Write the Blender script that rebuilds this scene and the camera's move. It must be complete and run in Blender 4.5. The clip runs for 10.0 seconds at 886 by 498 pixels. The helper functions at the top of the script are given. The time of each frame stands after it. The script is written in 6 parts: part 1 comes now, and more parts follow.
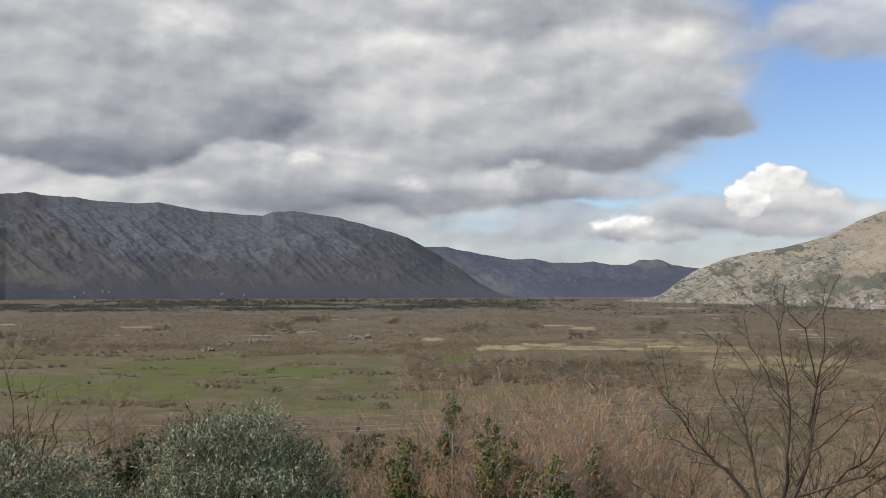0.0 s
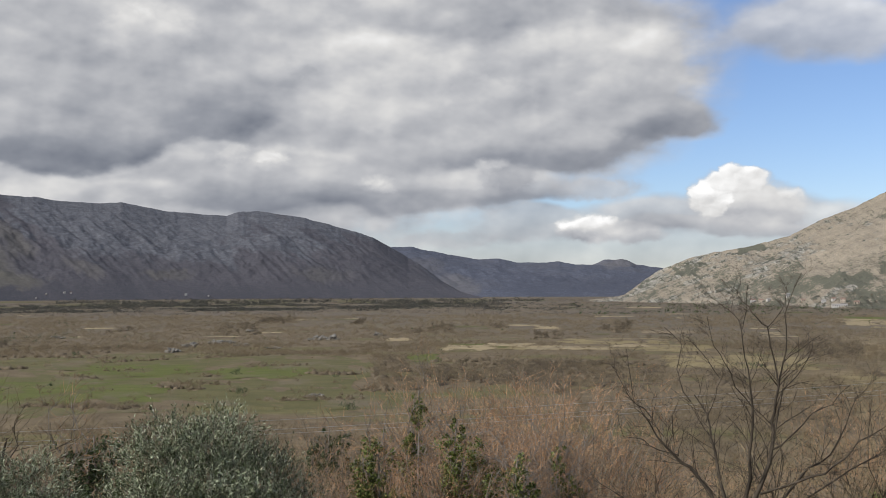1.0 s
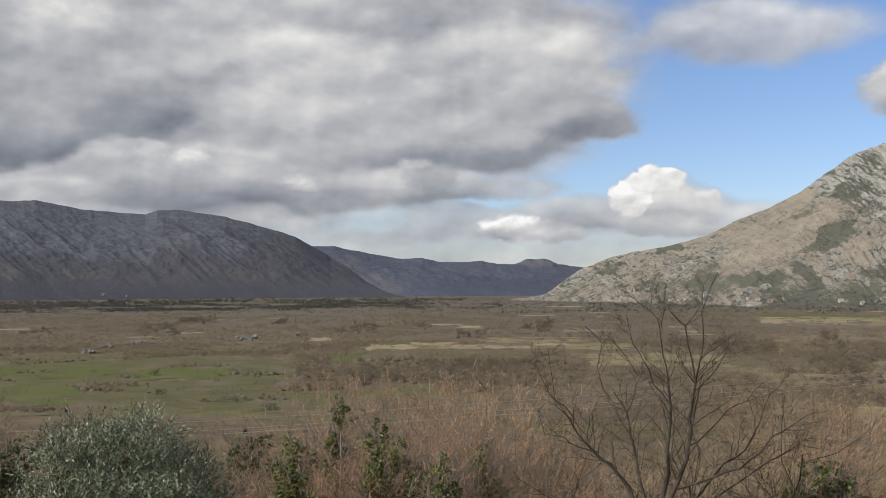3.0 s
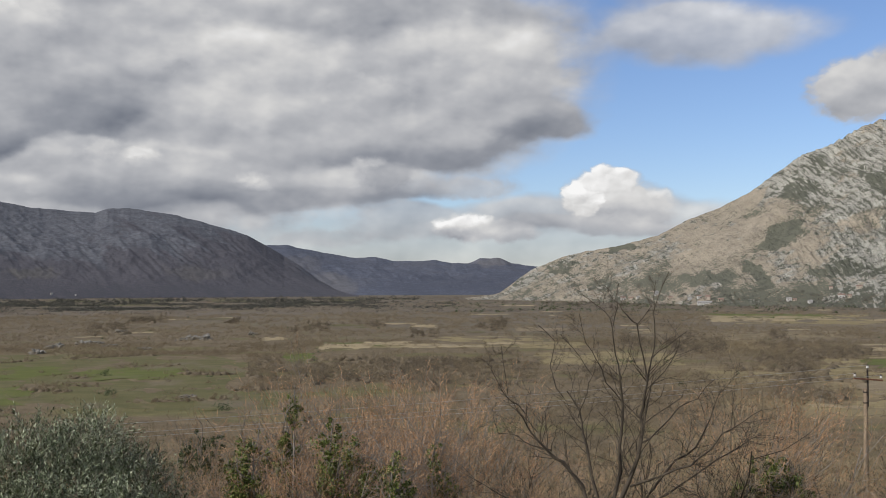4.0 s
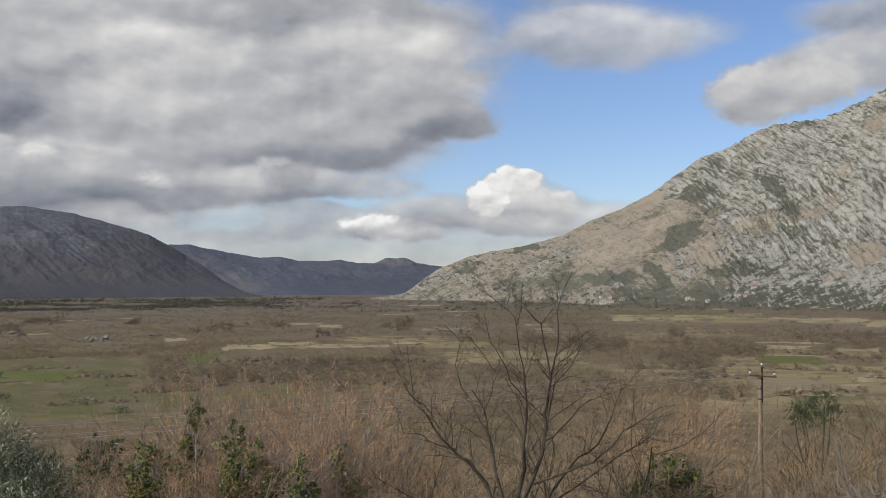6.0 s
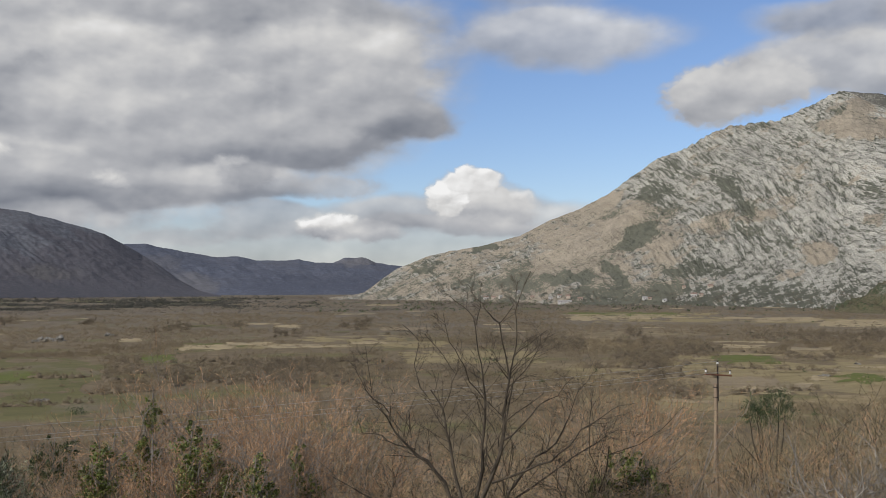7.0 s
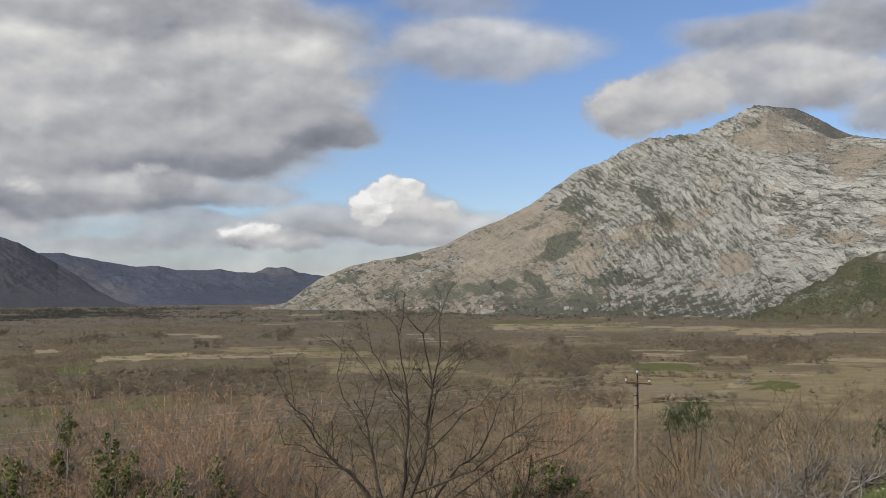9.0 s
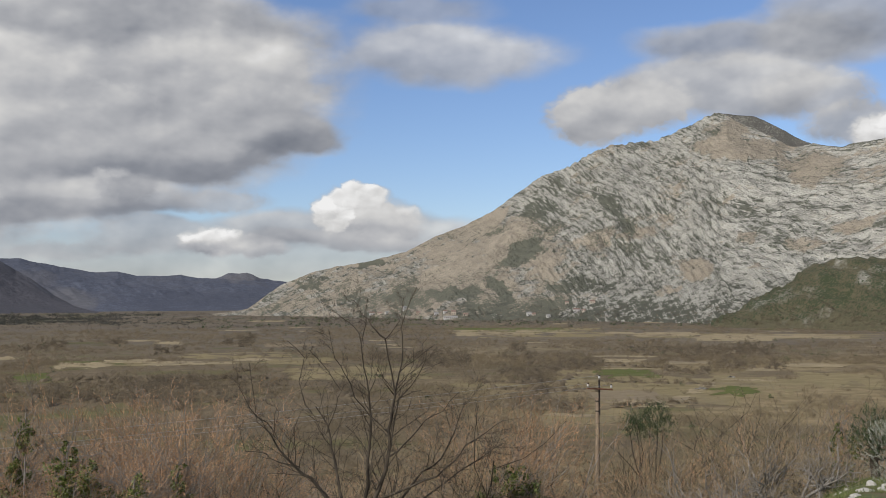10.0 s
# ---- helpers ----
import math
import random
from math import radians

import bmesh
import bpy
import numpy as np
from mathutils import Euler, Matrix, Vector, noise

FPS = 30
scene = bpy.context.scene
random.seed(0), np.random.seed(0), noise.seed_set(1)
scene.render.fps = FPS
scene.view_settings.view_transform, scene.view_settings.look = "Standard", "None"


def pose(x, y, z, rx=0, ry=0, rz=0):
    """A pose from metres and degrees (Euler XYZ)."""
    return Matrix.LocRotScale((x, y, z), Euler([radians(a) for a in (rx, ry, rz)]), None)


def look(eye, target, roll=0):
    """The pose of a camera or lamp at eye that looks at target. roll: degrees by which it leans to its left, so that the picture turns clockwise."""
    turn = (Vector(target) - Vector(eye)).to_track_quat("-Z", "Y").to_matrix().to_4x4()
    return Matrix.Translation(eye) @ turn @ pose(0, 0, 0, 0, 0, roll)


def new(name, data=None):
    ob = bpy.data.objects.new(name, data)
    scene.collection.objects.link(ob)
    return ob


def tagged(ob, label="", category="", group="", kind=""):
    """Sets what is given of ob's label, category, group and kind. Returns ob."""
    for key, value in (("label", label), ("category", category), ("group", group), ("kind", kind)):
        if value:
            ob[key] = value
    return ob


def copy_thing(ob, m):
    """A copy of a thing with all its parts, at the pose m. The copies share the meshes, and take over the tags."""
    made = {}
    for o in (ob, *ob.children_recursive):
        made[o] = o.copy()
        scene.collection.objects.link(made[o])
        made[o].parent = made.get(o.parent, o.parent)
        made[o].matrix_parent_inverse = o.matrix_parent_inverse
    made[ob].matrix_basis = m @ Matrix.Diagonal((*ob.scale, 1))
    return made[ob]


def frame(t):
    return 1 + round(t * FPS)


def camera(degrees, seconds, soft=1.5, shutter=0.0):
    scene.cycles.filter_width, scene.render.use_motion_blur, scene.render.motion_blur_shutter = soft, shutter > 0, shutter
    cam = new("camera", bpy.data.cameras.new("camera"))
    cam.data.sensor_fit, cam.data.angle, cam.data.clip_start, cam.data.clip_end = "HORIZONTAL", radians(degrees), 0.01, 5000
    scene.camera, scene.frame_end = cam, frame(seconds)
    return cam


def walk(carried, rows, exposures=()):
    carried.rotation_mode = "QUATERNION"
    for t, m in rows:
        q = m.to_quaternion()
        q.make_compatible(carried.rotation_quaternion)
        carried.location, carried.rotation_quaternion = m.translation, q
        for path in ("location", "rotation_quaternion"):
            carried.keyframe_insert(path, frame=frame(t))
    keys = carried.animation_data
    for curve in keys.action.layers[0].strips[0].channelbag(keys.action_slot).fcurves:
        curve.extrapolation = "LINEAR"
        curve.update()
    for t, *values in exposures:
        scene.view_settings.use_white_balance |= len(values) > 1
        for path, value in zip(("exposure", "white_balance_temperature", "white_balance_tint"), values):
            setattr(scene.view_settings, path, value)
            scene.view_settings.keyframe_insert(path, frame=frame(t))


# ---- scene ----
# The eye stands 40 m above the valley floor and pans about 21 degrees to its right.
EYE, TILT = 40.0, 1.95
cam = camera(44.52, 10.0, soft=0.9)
ROWS = [
    (0.0, -0.00, 0.00, 0.00),
    (0.5, -0.90, 0.00, 0.06),
    (1.0, -1.82, -0.00, 0.08),
    (1.5, -2.65, -0.01, 0.08),
    (2.0, -3.68, -0.02, 0.06),
    (2.5, -4.71, -0.02, 0.04),
    (4.0, -8.34, -0.08, -0.06),
    (4.5, -9.39, -0.09, -0.08),
    (5.0, -10.70, -0.09, -0.11),
    (5.5, -12.05, -0.08, -0.15),
    (7.0, -15.50, -0.08, -0.26),
    (7.5, -16.42, -0.07, -0.29),
    (8.0, -17.49, 0.03, -0.31),
    (8.5, -18.45, 0.21, -0.34),
    (9.0, -19.55, 0.46, -0.36),
    (9.5, -20.43, 0.63, -0.40),
    (10.0, -21.52, 0.79, -0.43),
]
walk(cam, [(t, pose(0, 0, EYE, TILT, 0, 0) @ pose(0, 0, 0, 90 + pitch, roll, yaw)) for t, yaw, pitch, roll in ROWS],
     exposures=[(0.0, 0.13), (2.5, 0.06), (5.0, -0.02), (7.5, -0.07), (10.0, -0.10)])

# ---- sun and sky ----
SUN_AZ, SUN_EL = -112.0, 33.0   # degrees to the right of +y, and above the horizon


def nodes_of(tree):
    """Short hands for a node tree: add(type, **settings) and join(out, in)."""
    def add(kind, **settings):
        n = tree.nodes.new(kind)
        for key, value in settings.items():
            setattr(n, key, value)
        return n
    return add, tree.links.new


def math_node(add, link, op, a, b=None, clamp=False):
    n = add("ShaderNodeMath", operation=op, use_clamp=clamp)
    for i, v in enumerate((a, b)):
        if v is None:
            continue
        if isinstance(v, (int, float)):
            n.inputs[i].default_value = v
        else:
            link(v, n.inputs[i])
    return n.outputs[0]


def build_world():
    world = bpy.data.worlds.new("sky")
    scene.world = world
    world.use_nodes = True
    tree = world.node_tree
    tree.nodes.clear()
    add, link = nodes_of(tree)

    def m(op, a, b=None, clamp=False):
        return math_node(add, link, op, a, b, clamp)

    sky = add("ShaderNodeTexSky", sky_type="NISHITA", sun_disc=False, sun_elevation=radians(SUN_EL),
              sun_rotation=radians(SUN_AZ), altitude=300, air_density=1.0, dust_density=0.3, ozone_density=3.0)
    blue = add("ShaderNodeVectorMath", operation="MULTIPLY")
    blue.inputs[1].default_value = SKY_STRENGTH
    link(sky.outputs[0], blue.inputs[0])

    coords = add("ShaderNodeTexCoord")
    sep = add("ShaderNodeSeparateXYZ")
    link(coords.outputs["Generated"], sep.inputs[0])
    az = m("MULTIPLY", m("ARCTAN2", sep.outputs[0], sep.outputs[1]), 57.2958)
    el = m("MULTIPLY", m("ARCSINE", sep.outputs[2]), 57.2958)
    p = add("ShaderNodeCombineXYZ")
    link(az, p.inputs[0])
    link(el, p.inputs[1])
    p = p.outputs[0]

    def noise_at(vector, sx, sy, detail, rough, shift=(0, 0, 0), colour=False):
        mp = add("ShaderNodeMapping")
        link(vector, mp.inputs["Vector"])
        mp.inputs["Scale"].default_value = (sx, sy, 1)
        mp.inputs["Location"].default_value = shift
        n = add("ShaderNodeTexNoise")
        n.inputs["Scale"].default_value = 1.0
        n.inputs["Detail"].default_value = detail
        n.inputs["Roughness"].default_value = rough
        link(mp.outputs[0], n.inputs["Vector"])
        return n.outputs["Color" if colour else "Fac"]

    # heaped cloud: round swellings at three sizes, in coordinates stirred by gentle turbulence
    def bent(sx, sy, ax, ay, shift, detail, rough):
        off = add("ShaderNodeVectorMath", operation="SUBTRACT")
        link(noise_at(p, sx, sy, detail, rough, shift, True), off.inputs[0])
        off.inputs[1].default_value = (0.5, 0.5, 0.5)
        amp = add("ShaderNodeVectorMath", operation="MULTIPLY")
        link(off.outputs[0], amp.inputs[0])
        amp.inputs[1].default_value = (ax, ay, 0)
        q = add("ShaderNodeVectorMath", operation="ADD")
        link(p, q.inputs[0])
        link(amp.outputs[0], q.inputs[1])
        return q.outputs[0]

    coarse = bent(0.17, 0.30, 4.2, 2.4, (3.1, 7.7, 0.4), 4, 0.5)
    fine = bent(0.8, 1.1, 1.1, 0.75, (1.1, 2.7, 4.4), 4, 0.55)

    def folds(vector, sx, sy, shift):
        """Rounded heaps with creases between them."""
        return m("MULTIPLY", m("ABSOLUTE", m("SUBTRACT", noise_at(vector, sx, sy, 1.5, 0.5, shift), 0.5)), 4.0)

    # soft swellings over the wide deck, and crisp heaps on the towering clouds, both lit from above and from the left
    deck = None
    for sx, sy, shift, dx, dy, detail, amount in ((0.17, 0.30, (0.3, 5.2, 1.7), -0.9, 1.1, 3, 0.56), (0.42, 0.66, (4.3, 1.2, 0.7), -0.4, 0.5, 3, 0.38), (1.1, 1.5, (7.3, 2.2, 3.7), -0.2, 0.22, 3, 0.06)):
        lit = m("MULTIPLY", m("SUBTRACT", noise_at(p, sx, sy, detail, 0.45, shift), noise_at(p, sx, sy, detail, 0.45, (shift[0] + sx * dx, shift[1] + sy * dy, shift[2]))), amount)
        deck = lit if deck is None else m("ADD", deck, lit)
    wide = noise_at(p, 0.16, 0.30, 4, 0.45, (8.3, 5.2, 1.7))
    deck = m("ADD", deck, m("MULTIPLY", m("SUBTRACT", wide, 0.5), 0.26))
    heap, heap_small = folds(fine, 0.55, 0.75, (0.4, 1.9, 3.3)), folds(fine, 1.4, 1.8, (5.4, 2.9, 1.3))
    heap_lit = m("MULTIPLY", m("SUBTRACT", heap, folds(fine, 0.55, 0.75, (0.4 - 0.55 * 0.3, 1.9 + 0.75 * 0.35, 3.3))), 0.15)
    heap_lit = m("ADD", heap_lit, m("MULTIPLY", m("SUBTRACT", heap_small, folds(fine, 1.4, 1.8, (5.4 - 1.4 * 0.12, 2.9 + 1.8 * 0.14, 1.3))), 0.05))
    rim_coarse = m("ADD", 0.55, m("MULTIPLY", noise_at(p, 0.6, 0.95, 5, 0.55, (2.4, 6.1, 0.2)), 0.9))
    rim_fine = m("ADD", 0.62, m("ADD", m("MULTIPLY", heap, 0.40), m("MULTIPLY", heap_small, 0.32)))

    tone = alpha = None
    for x, y, rx, ry, top, low, opacity, soft in PUFFS:
        mp = add("ShaderNodeMapping", vector_type="TEXTURE")
        link(fine if rx < 3.2 else coarse, mp.inputs["Vector"])
        mp.inputs["Location"].default_value = (x, y, 0)
        mp.inputs["Scale"].default_value = (rx * 1.25, ry * 1.25, 1)
        g = add("ShaderNodeTexGradient", gradient_type="SPHERICAL")
        link(mp.outputs[0], g.inputs[0])
        mask = add("ShaderNodeMapRange", interpolation_type="SMOOTHSTEP")
        link(m("MULTIPLY", g.outputs["Fac"], rim_fine if rx < 3.2 else rim_coarse), mask.inputs[0])
        mask.inputs[1].default_value, mask.inputs[2].default_value, mask.inputs[4].default_value = max(0.004, 0.2 - soft * 0.5), 0.2 + soft * 0.5, opacity
        local = add("ShaderNodeSeparateXYZ")
        link(mp.outputs[0], local.inputs[0])
        shade = add("ShaderNodeMapRange", interpolation_type="SMOOTHSTEP")
        link(local.outputs[1], shade.inputs[0])
        for i, v in enumerate((-0.62, 0.5, low, top)):
            shade.inputs[i + 1].default_value = v
        shade = m("ADD", shade.outputs[0], heap_lit) if top > 0.82 else shade.outputs[0]
        if tone is None:
            tone, alpha = shade, mask.outputs[0]
            continue
        over = add("ShaderNodeMix", data_type="FLOAT")
        link(mask.outputs[0], over.inputs["Factor"])
        link(tone, over.inputs[2])
        link(shade, over.inputs[3])
        tone = over.outputs[0]
        alpha = m("SUBTRACT", m("ADD", alpha, mask.outputs[0]), m("MULTIPLY", alpha, mask.outputs[0]))

    # the rest of the sky, above and behind the view, carries the same broken cloud
    high = add("ShaderNodeMapRange", interpolation_type="SMOOTHSTEP")
    link(el, high.inputs[0])
    high.inputs[1].default_value, high.inputs[2].default_value = 17.5, 23.0
    side = add("ShaderNodeMapRange", interpolation_type="SMOOTHSTEP")
    link(m("ABSOLUTE", m("SUBTRACT", az, 11.0)), side.inputs[0])
    side.inputs[1].default_value, side.inputs[2].default_value = 39.0, 46.0
    away = m("MAXIMUM", high.outputs[0], side.outputs[0])
    broken = add("ShaderNodeMapRange", interpolation_type="SMOOTHSTEP")
    link(noise_at(coords.outputs["Generated"], 2.2, 2.2, 5, 0.55), broken.inputs[0])
    broken.inputs[1].default_value, broken.inputs[2].default_value = 0.40, 0.58
    more = m("MULTIPLY", away, broken.outputs[0])
    alpha = m("SUBTRACT", m("ADD", alpha, more), m("MULTIPLY", alpha, more))
    body = m("ADD", tone, deck)
    ramp = add("ShaderNodeValToRGB")
    stops = ramp.color_ramp
    stops.elements[0].position, stops.elements[0].color = 0.10, (0.165, 0.182, 0.222, 1)
    stops.elements[1].position, stops.elements[1].color = 1.0, (0.93, 0.925, 0.92, 1)
    for at, c in ((0.35, (0.285, 0.30, 0.338)), (0.60, (0.475, 0.482, 0.505)), (0.78, (0.66, 0.655, 0.65))):
        e = stops.elements.new(at)
        e.color = (*c, 1)
    link(body, ramp.inputs[0])
    mix = add("ShaderNodeMix", data_type="RGBA")
    link(alpha, mix.inputs["Factor"])
    link(blue.outputs[0], mix.inputs[6])
    link(ramp.outputs[0], mix.inputs[7])
    back = add("ShaderNodeBackground")
    link(mix.outputs[2], back.inputs[0])
    out = add("ShaderNodeOutputWorld")
    link(back.outputs[0], out.inputs[0])


SKY_STRENGTH = (0.103, 0.105, 0.122)
PUFFS = []


def puff(az, el, half_width, half_height, top, low, opacity, soft):
    """A heap of cloud: its direction and half sizes in degrees, how light its top and its base are, how dense it is and how soft its edge."""
    PUFFS.append((az, el, half_width, half_height, top, low, opacity, soft))


puff(-14.27, 10.84, 22.7, 9.87, 0.6, 0.52, 1, 0.25)
puff(4.39, 10.85, 12.0, 5.68, 0.66, 0.55, 1, 0.25)
puff(5.29, 14.00, 9.9, 1.79, 0.46, 0.41, 0.75, 0.5)
puff(12.74, 8.47, 3.7, 1.26, 0.52, 0.3, 1, 0.3)
puff(9.72, 11.30, 5.1, 2.99, 0.7, 0.52, 1, 0.3)
puff(-17.00, 5.55, 15.5, 1.85, 0.74, 0.5, 1, 0.3)
puff(6.46, 7.16, 5.4, 1.26, 0.56, 0.32, 1, 0.25)
puff(-6.69, 5.08, 9.3, 1.44, 0.6, 0.32, 1, 0.3)
puff(3.47, 5.11, 4.9, 1.20, 0.62, 0.4, 0.9, 0.3)
puff(-2.52, 4.61, 9.9, 0.60, 0.44, 0.32, 0.85, 0.5)
puff(-20.32, 12.41, 7.8, 2.69, 0.58, 0.5, 0.8, 0.6)
puff(-8.78, 11.48, 4.0, 2.84, 0.54, 0.4, 0.95, 0.3)
puff(-12.26, 9.35, 4.9, 2.15, 0.52, 0.27, 0.95, 0.25)
puff(-18.39, 7.60, 6.1, 1.73, 0.46, 0.19, 0.95, 0.25)
puff(-20.80, 8.40, 3.6, 1.20, 0.62, 0.5, 0.7, 0.5)
puff(-13.43, 12.85, 2.8, 1.64, 0.78, 0.62, 0.7, 0.6)
puff(-1.93, 11.31, 4.9, 1.85, 0.78, 0.6, 0.75, 0.5)
puff(4.08, 9.83, 2.8, 1.44, 0.76, 0.6, 0.7, 0.5)
puff(-4.92, 9.53, 3.3, 1.20, 0.7, 0.58, 0.7, 0.6)
puff(-1.92, 8.68, 4.5, 1.79, 0.66, 0.54, 0.7, 0.5)
puff(-7.28, 6.70, 0.9, 0.51, 0.92, 0.72, 0.8, 0.6)
puff(-9.11, 6.76, 1.3, 0.66, 0.84, 0.66, 0.75, 0.6)
puff(-11.09, 6.54, 1.2, 0.54, 0.8, 0.64, 0.7, 0.6)
puff(-1.62, 5.41, 1.1, 0.48, 0.84, 0.66, 0.75, 0.6)
puff(-17.00, 4.90, 4.5, 0.84, 0.8, 0.64, 0.75, 0.5)
puff(-5.52, 11.12, 1.1, 0.45, 0.44, 0.40, 0.45, 0.9)
puff(4.52, 6.26, 1.1, 0.48, 0.8, 0.66, 0.8, 0.5)
puff(5.27, 5.66, 1.6, 0.90, 0.44, 0.34, 0.9, 0.4)
puff(9.68, 5.05, 2.8, 0.60, 0.56, 0.46, 0.75, 0.5)
puff(1.98, 2.43, 3.0, 0.51, 0.48, 0.44, 0.6, 0.6)
puff(-4.01, 3.62, 3.3, 0.54, 0.62, 0.58, 0.55, 0.7)
puff(5.85, 3.40, 3.6, 0.72, 0.58, 0.5, 0.75, 0.5)
puff(9.37, 1.95, 19.4, 1.44, 0.66, 0.58, 0.6, 0.9)
puff(13.41, 3.45, 4.3, 1.15, 0.66, 0.5, 0.85, 0.5)
puff(19.21, 3.75, 4.2, 1.15, 0.64, 0.52, 0.85, 0.5)
puff(17.05, 4.47, 2.3, 1.55, 0.94, 0.44, 1, 0.3)
puff(18.67, 3.92, 1.9, 1.20, 0.80, 0.46, 1, 0.4)
puff(15.72, 4.44, 1.1, 1.08, 1, 0.7, 1, 0.2)
puff(16.84, 5.44, 1.3, 0.72, 1.0, 0.82, 1, 0.2)
puff(17.82, 5.36, 0.8, 0.72, 1.0, 0.82, 1, 0.2)
puff(9.53, 2.90, 1.9, 0.72, 0.97, 0.50, 1, 0.3)
puff(17.85, 3.25, 1.6, 0.5, 0.66, 0.52, 0.7, 0.5)
puff(19.75, 4.54, 0.7, 0.4, 0.95, 0.7, 0.7, 0.4)
puff(11.64, 2.76, 1.8, 0.60, 0.8, 0.54, 0.9, 0.3)
puff(15.93, 2.82, 5.7, 0.48, 0.58, 0.46, 0.8, 0.5)
puff(21.78, 12.84, 6.4, 1.55, 0.7, 0.52, 0.82, 0.6)
puff(20.28, 15.06, 4.2, 0.90, 0.52, 0.48, 0.6, 0.8)
puff(38.21, 12.99, 6.3, 1.20, 0.5, 0.42, 0.85, 0.5)
puff(42.28, 13.16, 4.2, 1.79, 0.5, 0.42, 0.8, 0.5)
puff(36.77, 10.78, 6.0, 1.67, 0.72, 0.5, 0.95, 0.35)
puff(40.62, 10.13, 3.0, 1.26, 0.7, 0.52, 0.9, 0.35)
puff(29.68, 9.49, 2.8, 1.61, 0.76, 0.46, 1, 0.25)
puff(31.89, 10.00, 3.1, 1.49, 0.74, 0.52, 1, 0.3)
puff(42.45, 8.62, 2.4, 1.20, 0.64, 0.52, 0.9, 0.35)
puff(43.74, 8.08, 1.5, 1.02, 1, 0.72, 1, 0.2)
build_world()
sun = new("sun", bpy.data.lights.new("sun", "SUN"))
sun.data.energy, sun.data.angle, sun.data.color = 4.2, radians(0.6), (1.0, 0.94, 0.86)
sun_way = Vector((math.sin(radians(SUN_AZ)) * math.cos(radians(SUN_EL)), math.cos(radians(SUN_AZ)) * math.cos(radians(SUN_EL)), math.sin(radians(SUN_EL))))
sun.matrix_world = look(sun_way * 200 + Vector((0, 0, EYE)), (0, 0, EYE))

# ---- small tools ----
rng = np.random.default_rng(7)
LATTICE = np.random.default_rng(11).random((256, 256))


def value_noise(x, y):
    """Smooth noise, 0 to 1, at arrays of plan coordinates."""
    xi, yi = np.floor(x).astype(int), np.floor(y).astype(int)
    fx, fy = x - xi, y - yi
    fx, fy = fx * fx * (3 - 2 * fx), fy * fy * (3 - 2 * fy)
    a, b = LATTICE[xi & 255, yi & 255], LATTICE[(xi + 1) & 255, yi & 255]
    c, d = LATTICE[xi & 255, (yi + 1) & 255], LATTICE[(xi + 1) & 255, (yi + 1) & 255]
    return (a * (1 - fx) + b * fx) * (1 - fy) + (c * (1 - fx) + d * fx) * fy


def fbm(x, y, octaves=4, gain=0.5):
    total, amp, size = 0.0, 1.0, 0.0
    for i in range(octaves):
        total = total + amp * value_noise(x * 2**i + 17.3 * i, y * 2**i + 31.7 * i)
        size += amp
        amp *= gain
    return total / size


def ridged(x, y, octaves=5, gain=0.5):
    total, amp, size = 0.0, 1.0, 0.0
    for i in range(octaves):
        total = total + amp * (1 - np.abs(2 * value_noise(x * 2**i + 9.1 * i, y * 2**i + 5.3 * i) - 1))
        size += amp
        amp *= gain
    return total / size


def smooth(a, b, x):
    t = np.clip((np.asarray(x, float) - a) / (b - a), 0, 1)
    return t * t * (3 - 2 * t)


def plan(az, r):
    """Plan coordinates at a bearing in degrees (to the right of +y) and a distance from the eye."""
    return r * np.sin(np.radians(az)), r * np.cos(np.radians(az))


def ground(x, y):
    """Height of the ground: the hillside below the eye, then the valley floor at 0."""
    x, y = np.asarray(x, float), np.asarray(y, float)
    r, az = np.hypot(x, y), np.degrees(np.arctan2(x, y))
    turn = smooth(33, 43, az) * (1 - smooth(90, 120, np.abs(az)))
    steep = np.interp(r, [0, 3, 20, 38, 60, 110, 200, 290, 6000], [38.4, 38.1, 33.6, 29.4, 25.2, 15.5, 3.6, 0, 0])
    ledge = np.interp(r, [0, 3, 20, 32, 45, 75, 130, 230, 330, 6000], [38.4, 38.1, 36.2, 34.95, 32.4, 24.5, 12.5, 2.4, 0, 0])
    front = steep * (1 - turn) + ledge * turn
    back = 38.4 + 0.12 * np.clip(r, 0, 900) * smooth(0, 60, r)
    behind = smooth(95, 140, np.abs(az)) * smooth(2, 30, r)
    z = front * (1 - behind) + back * behind
    lumps = (fbm(x / 9, y / 9, 3) - 0.5) * 0.5 * smooth(4, 15, r) + (fbm(x / 60, y / 60, 3) - 0.5) * 1.6 * smooth(60, 200, r) * (1 - 0.5 * smooth(500, 1500, r))
    return z + lumps


def mesh_of(name, verts, faces, smooth_faces=False):
    """A mesh from an array of vertices and one of triangles or quads, quickly."""
    verts, faces = np.asarray(verts, np.float32), np.asarray(faces, np.int32)
    me = bpy.data.meshes.new(name)
    n, k = faces.shape
    me.vertices.add(len(verts))
    me.vertices.foreach_set("co", verts.ravel())
    me.loops.add(n * k)
    me.loops.foreach_set("vertex_index", faces.ravel())
    me.polygons.add(n)
    me.polygons.foreach_set("loop_start", np.arange(0, n * k, k, dtype=np.int32))
    me.polygons.foreach_set("use_smooth", np.full(n, smooth_faces))
    me.update(calc_edges=True)
    return me


def grid_faces(rows, cols):
    i = np.arange(rows * cols).reshape(rows, cols)
    return np.stack([i[:-1, :-1], i[1:, :-1], i[1:, 1:], i[:-1, 1:]], -1).reshape(-1, 4)


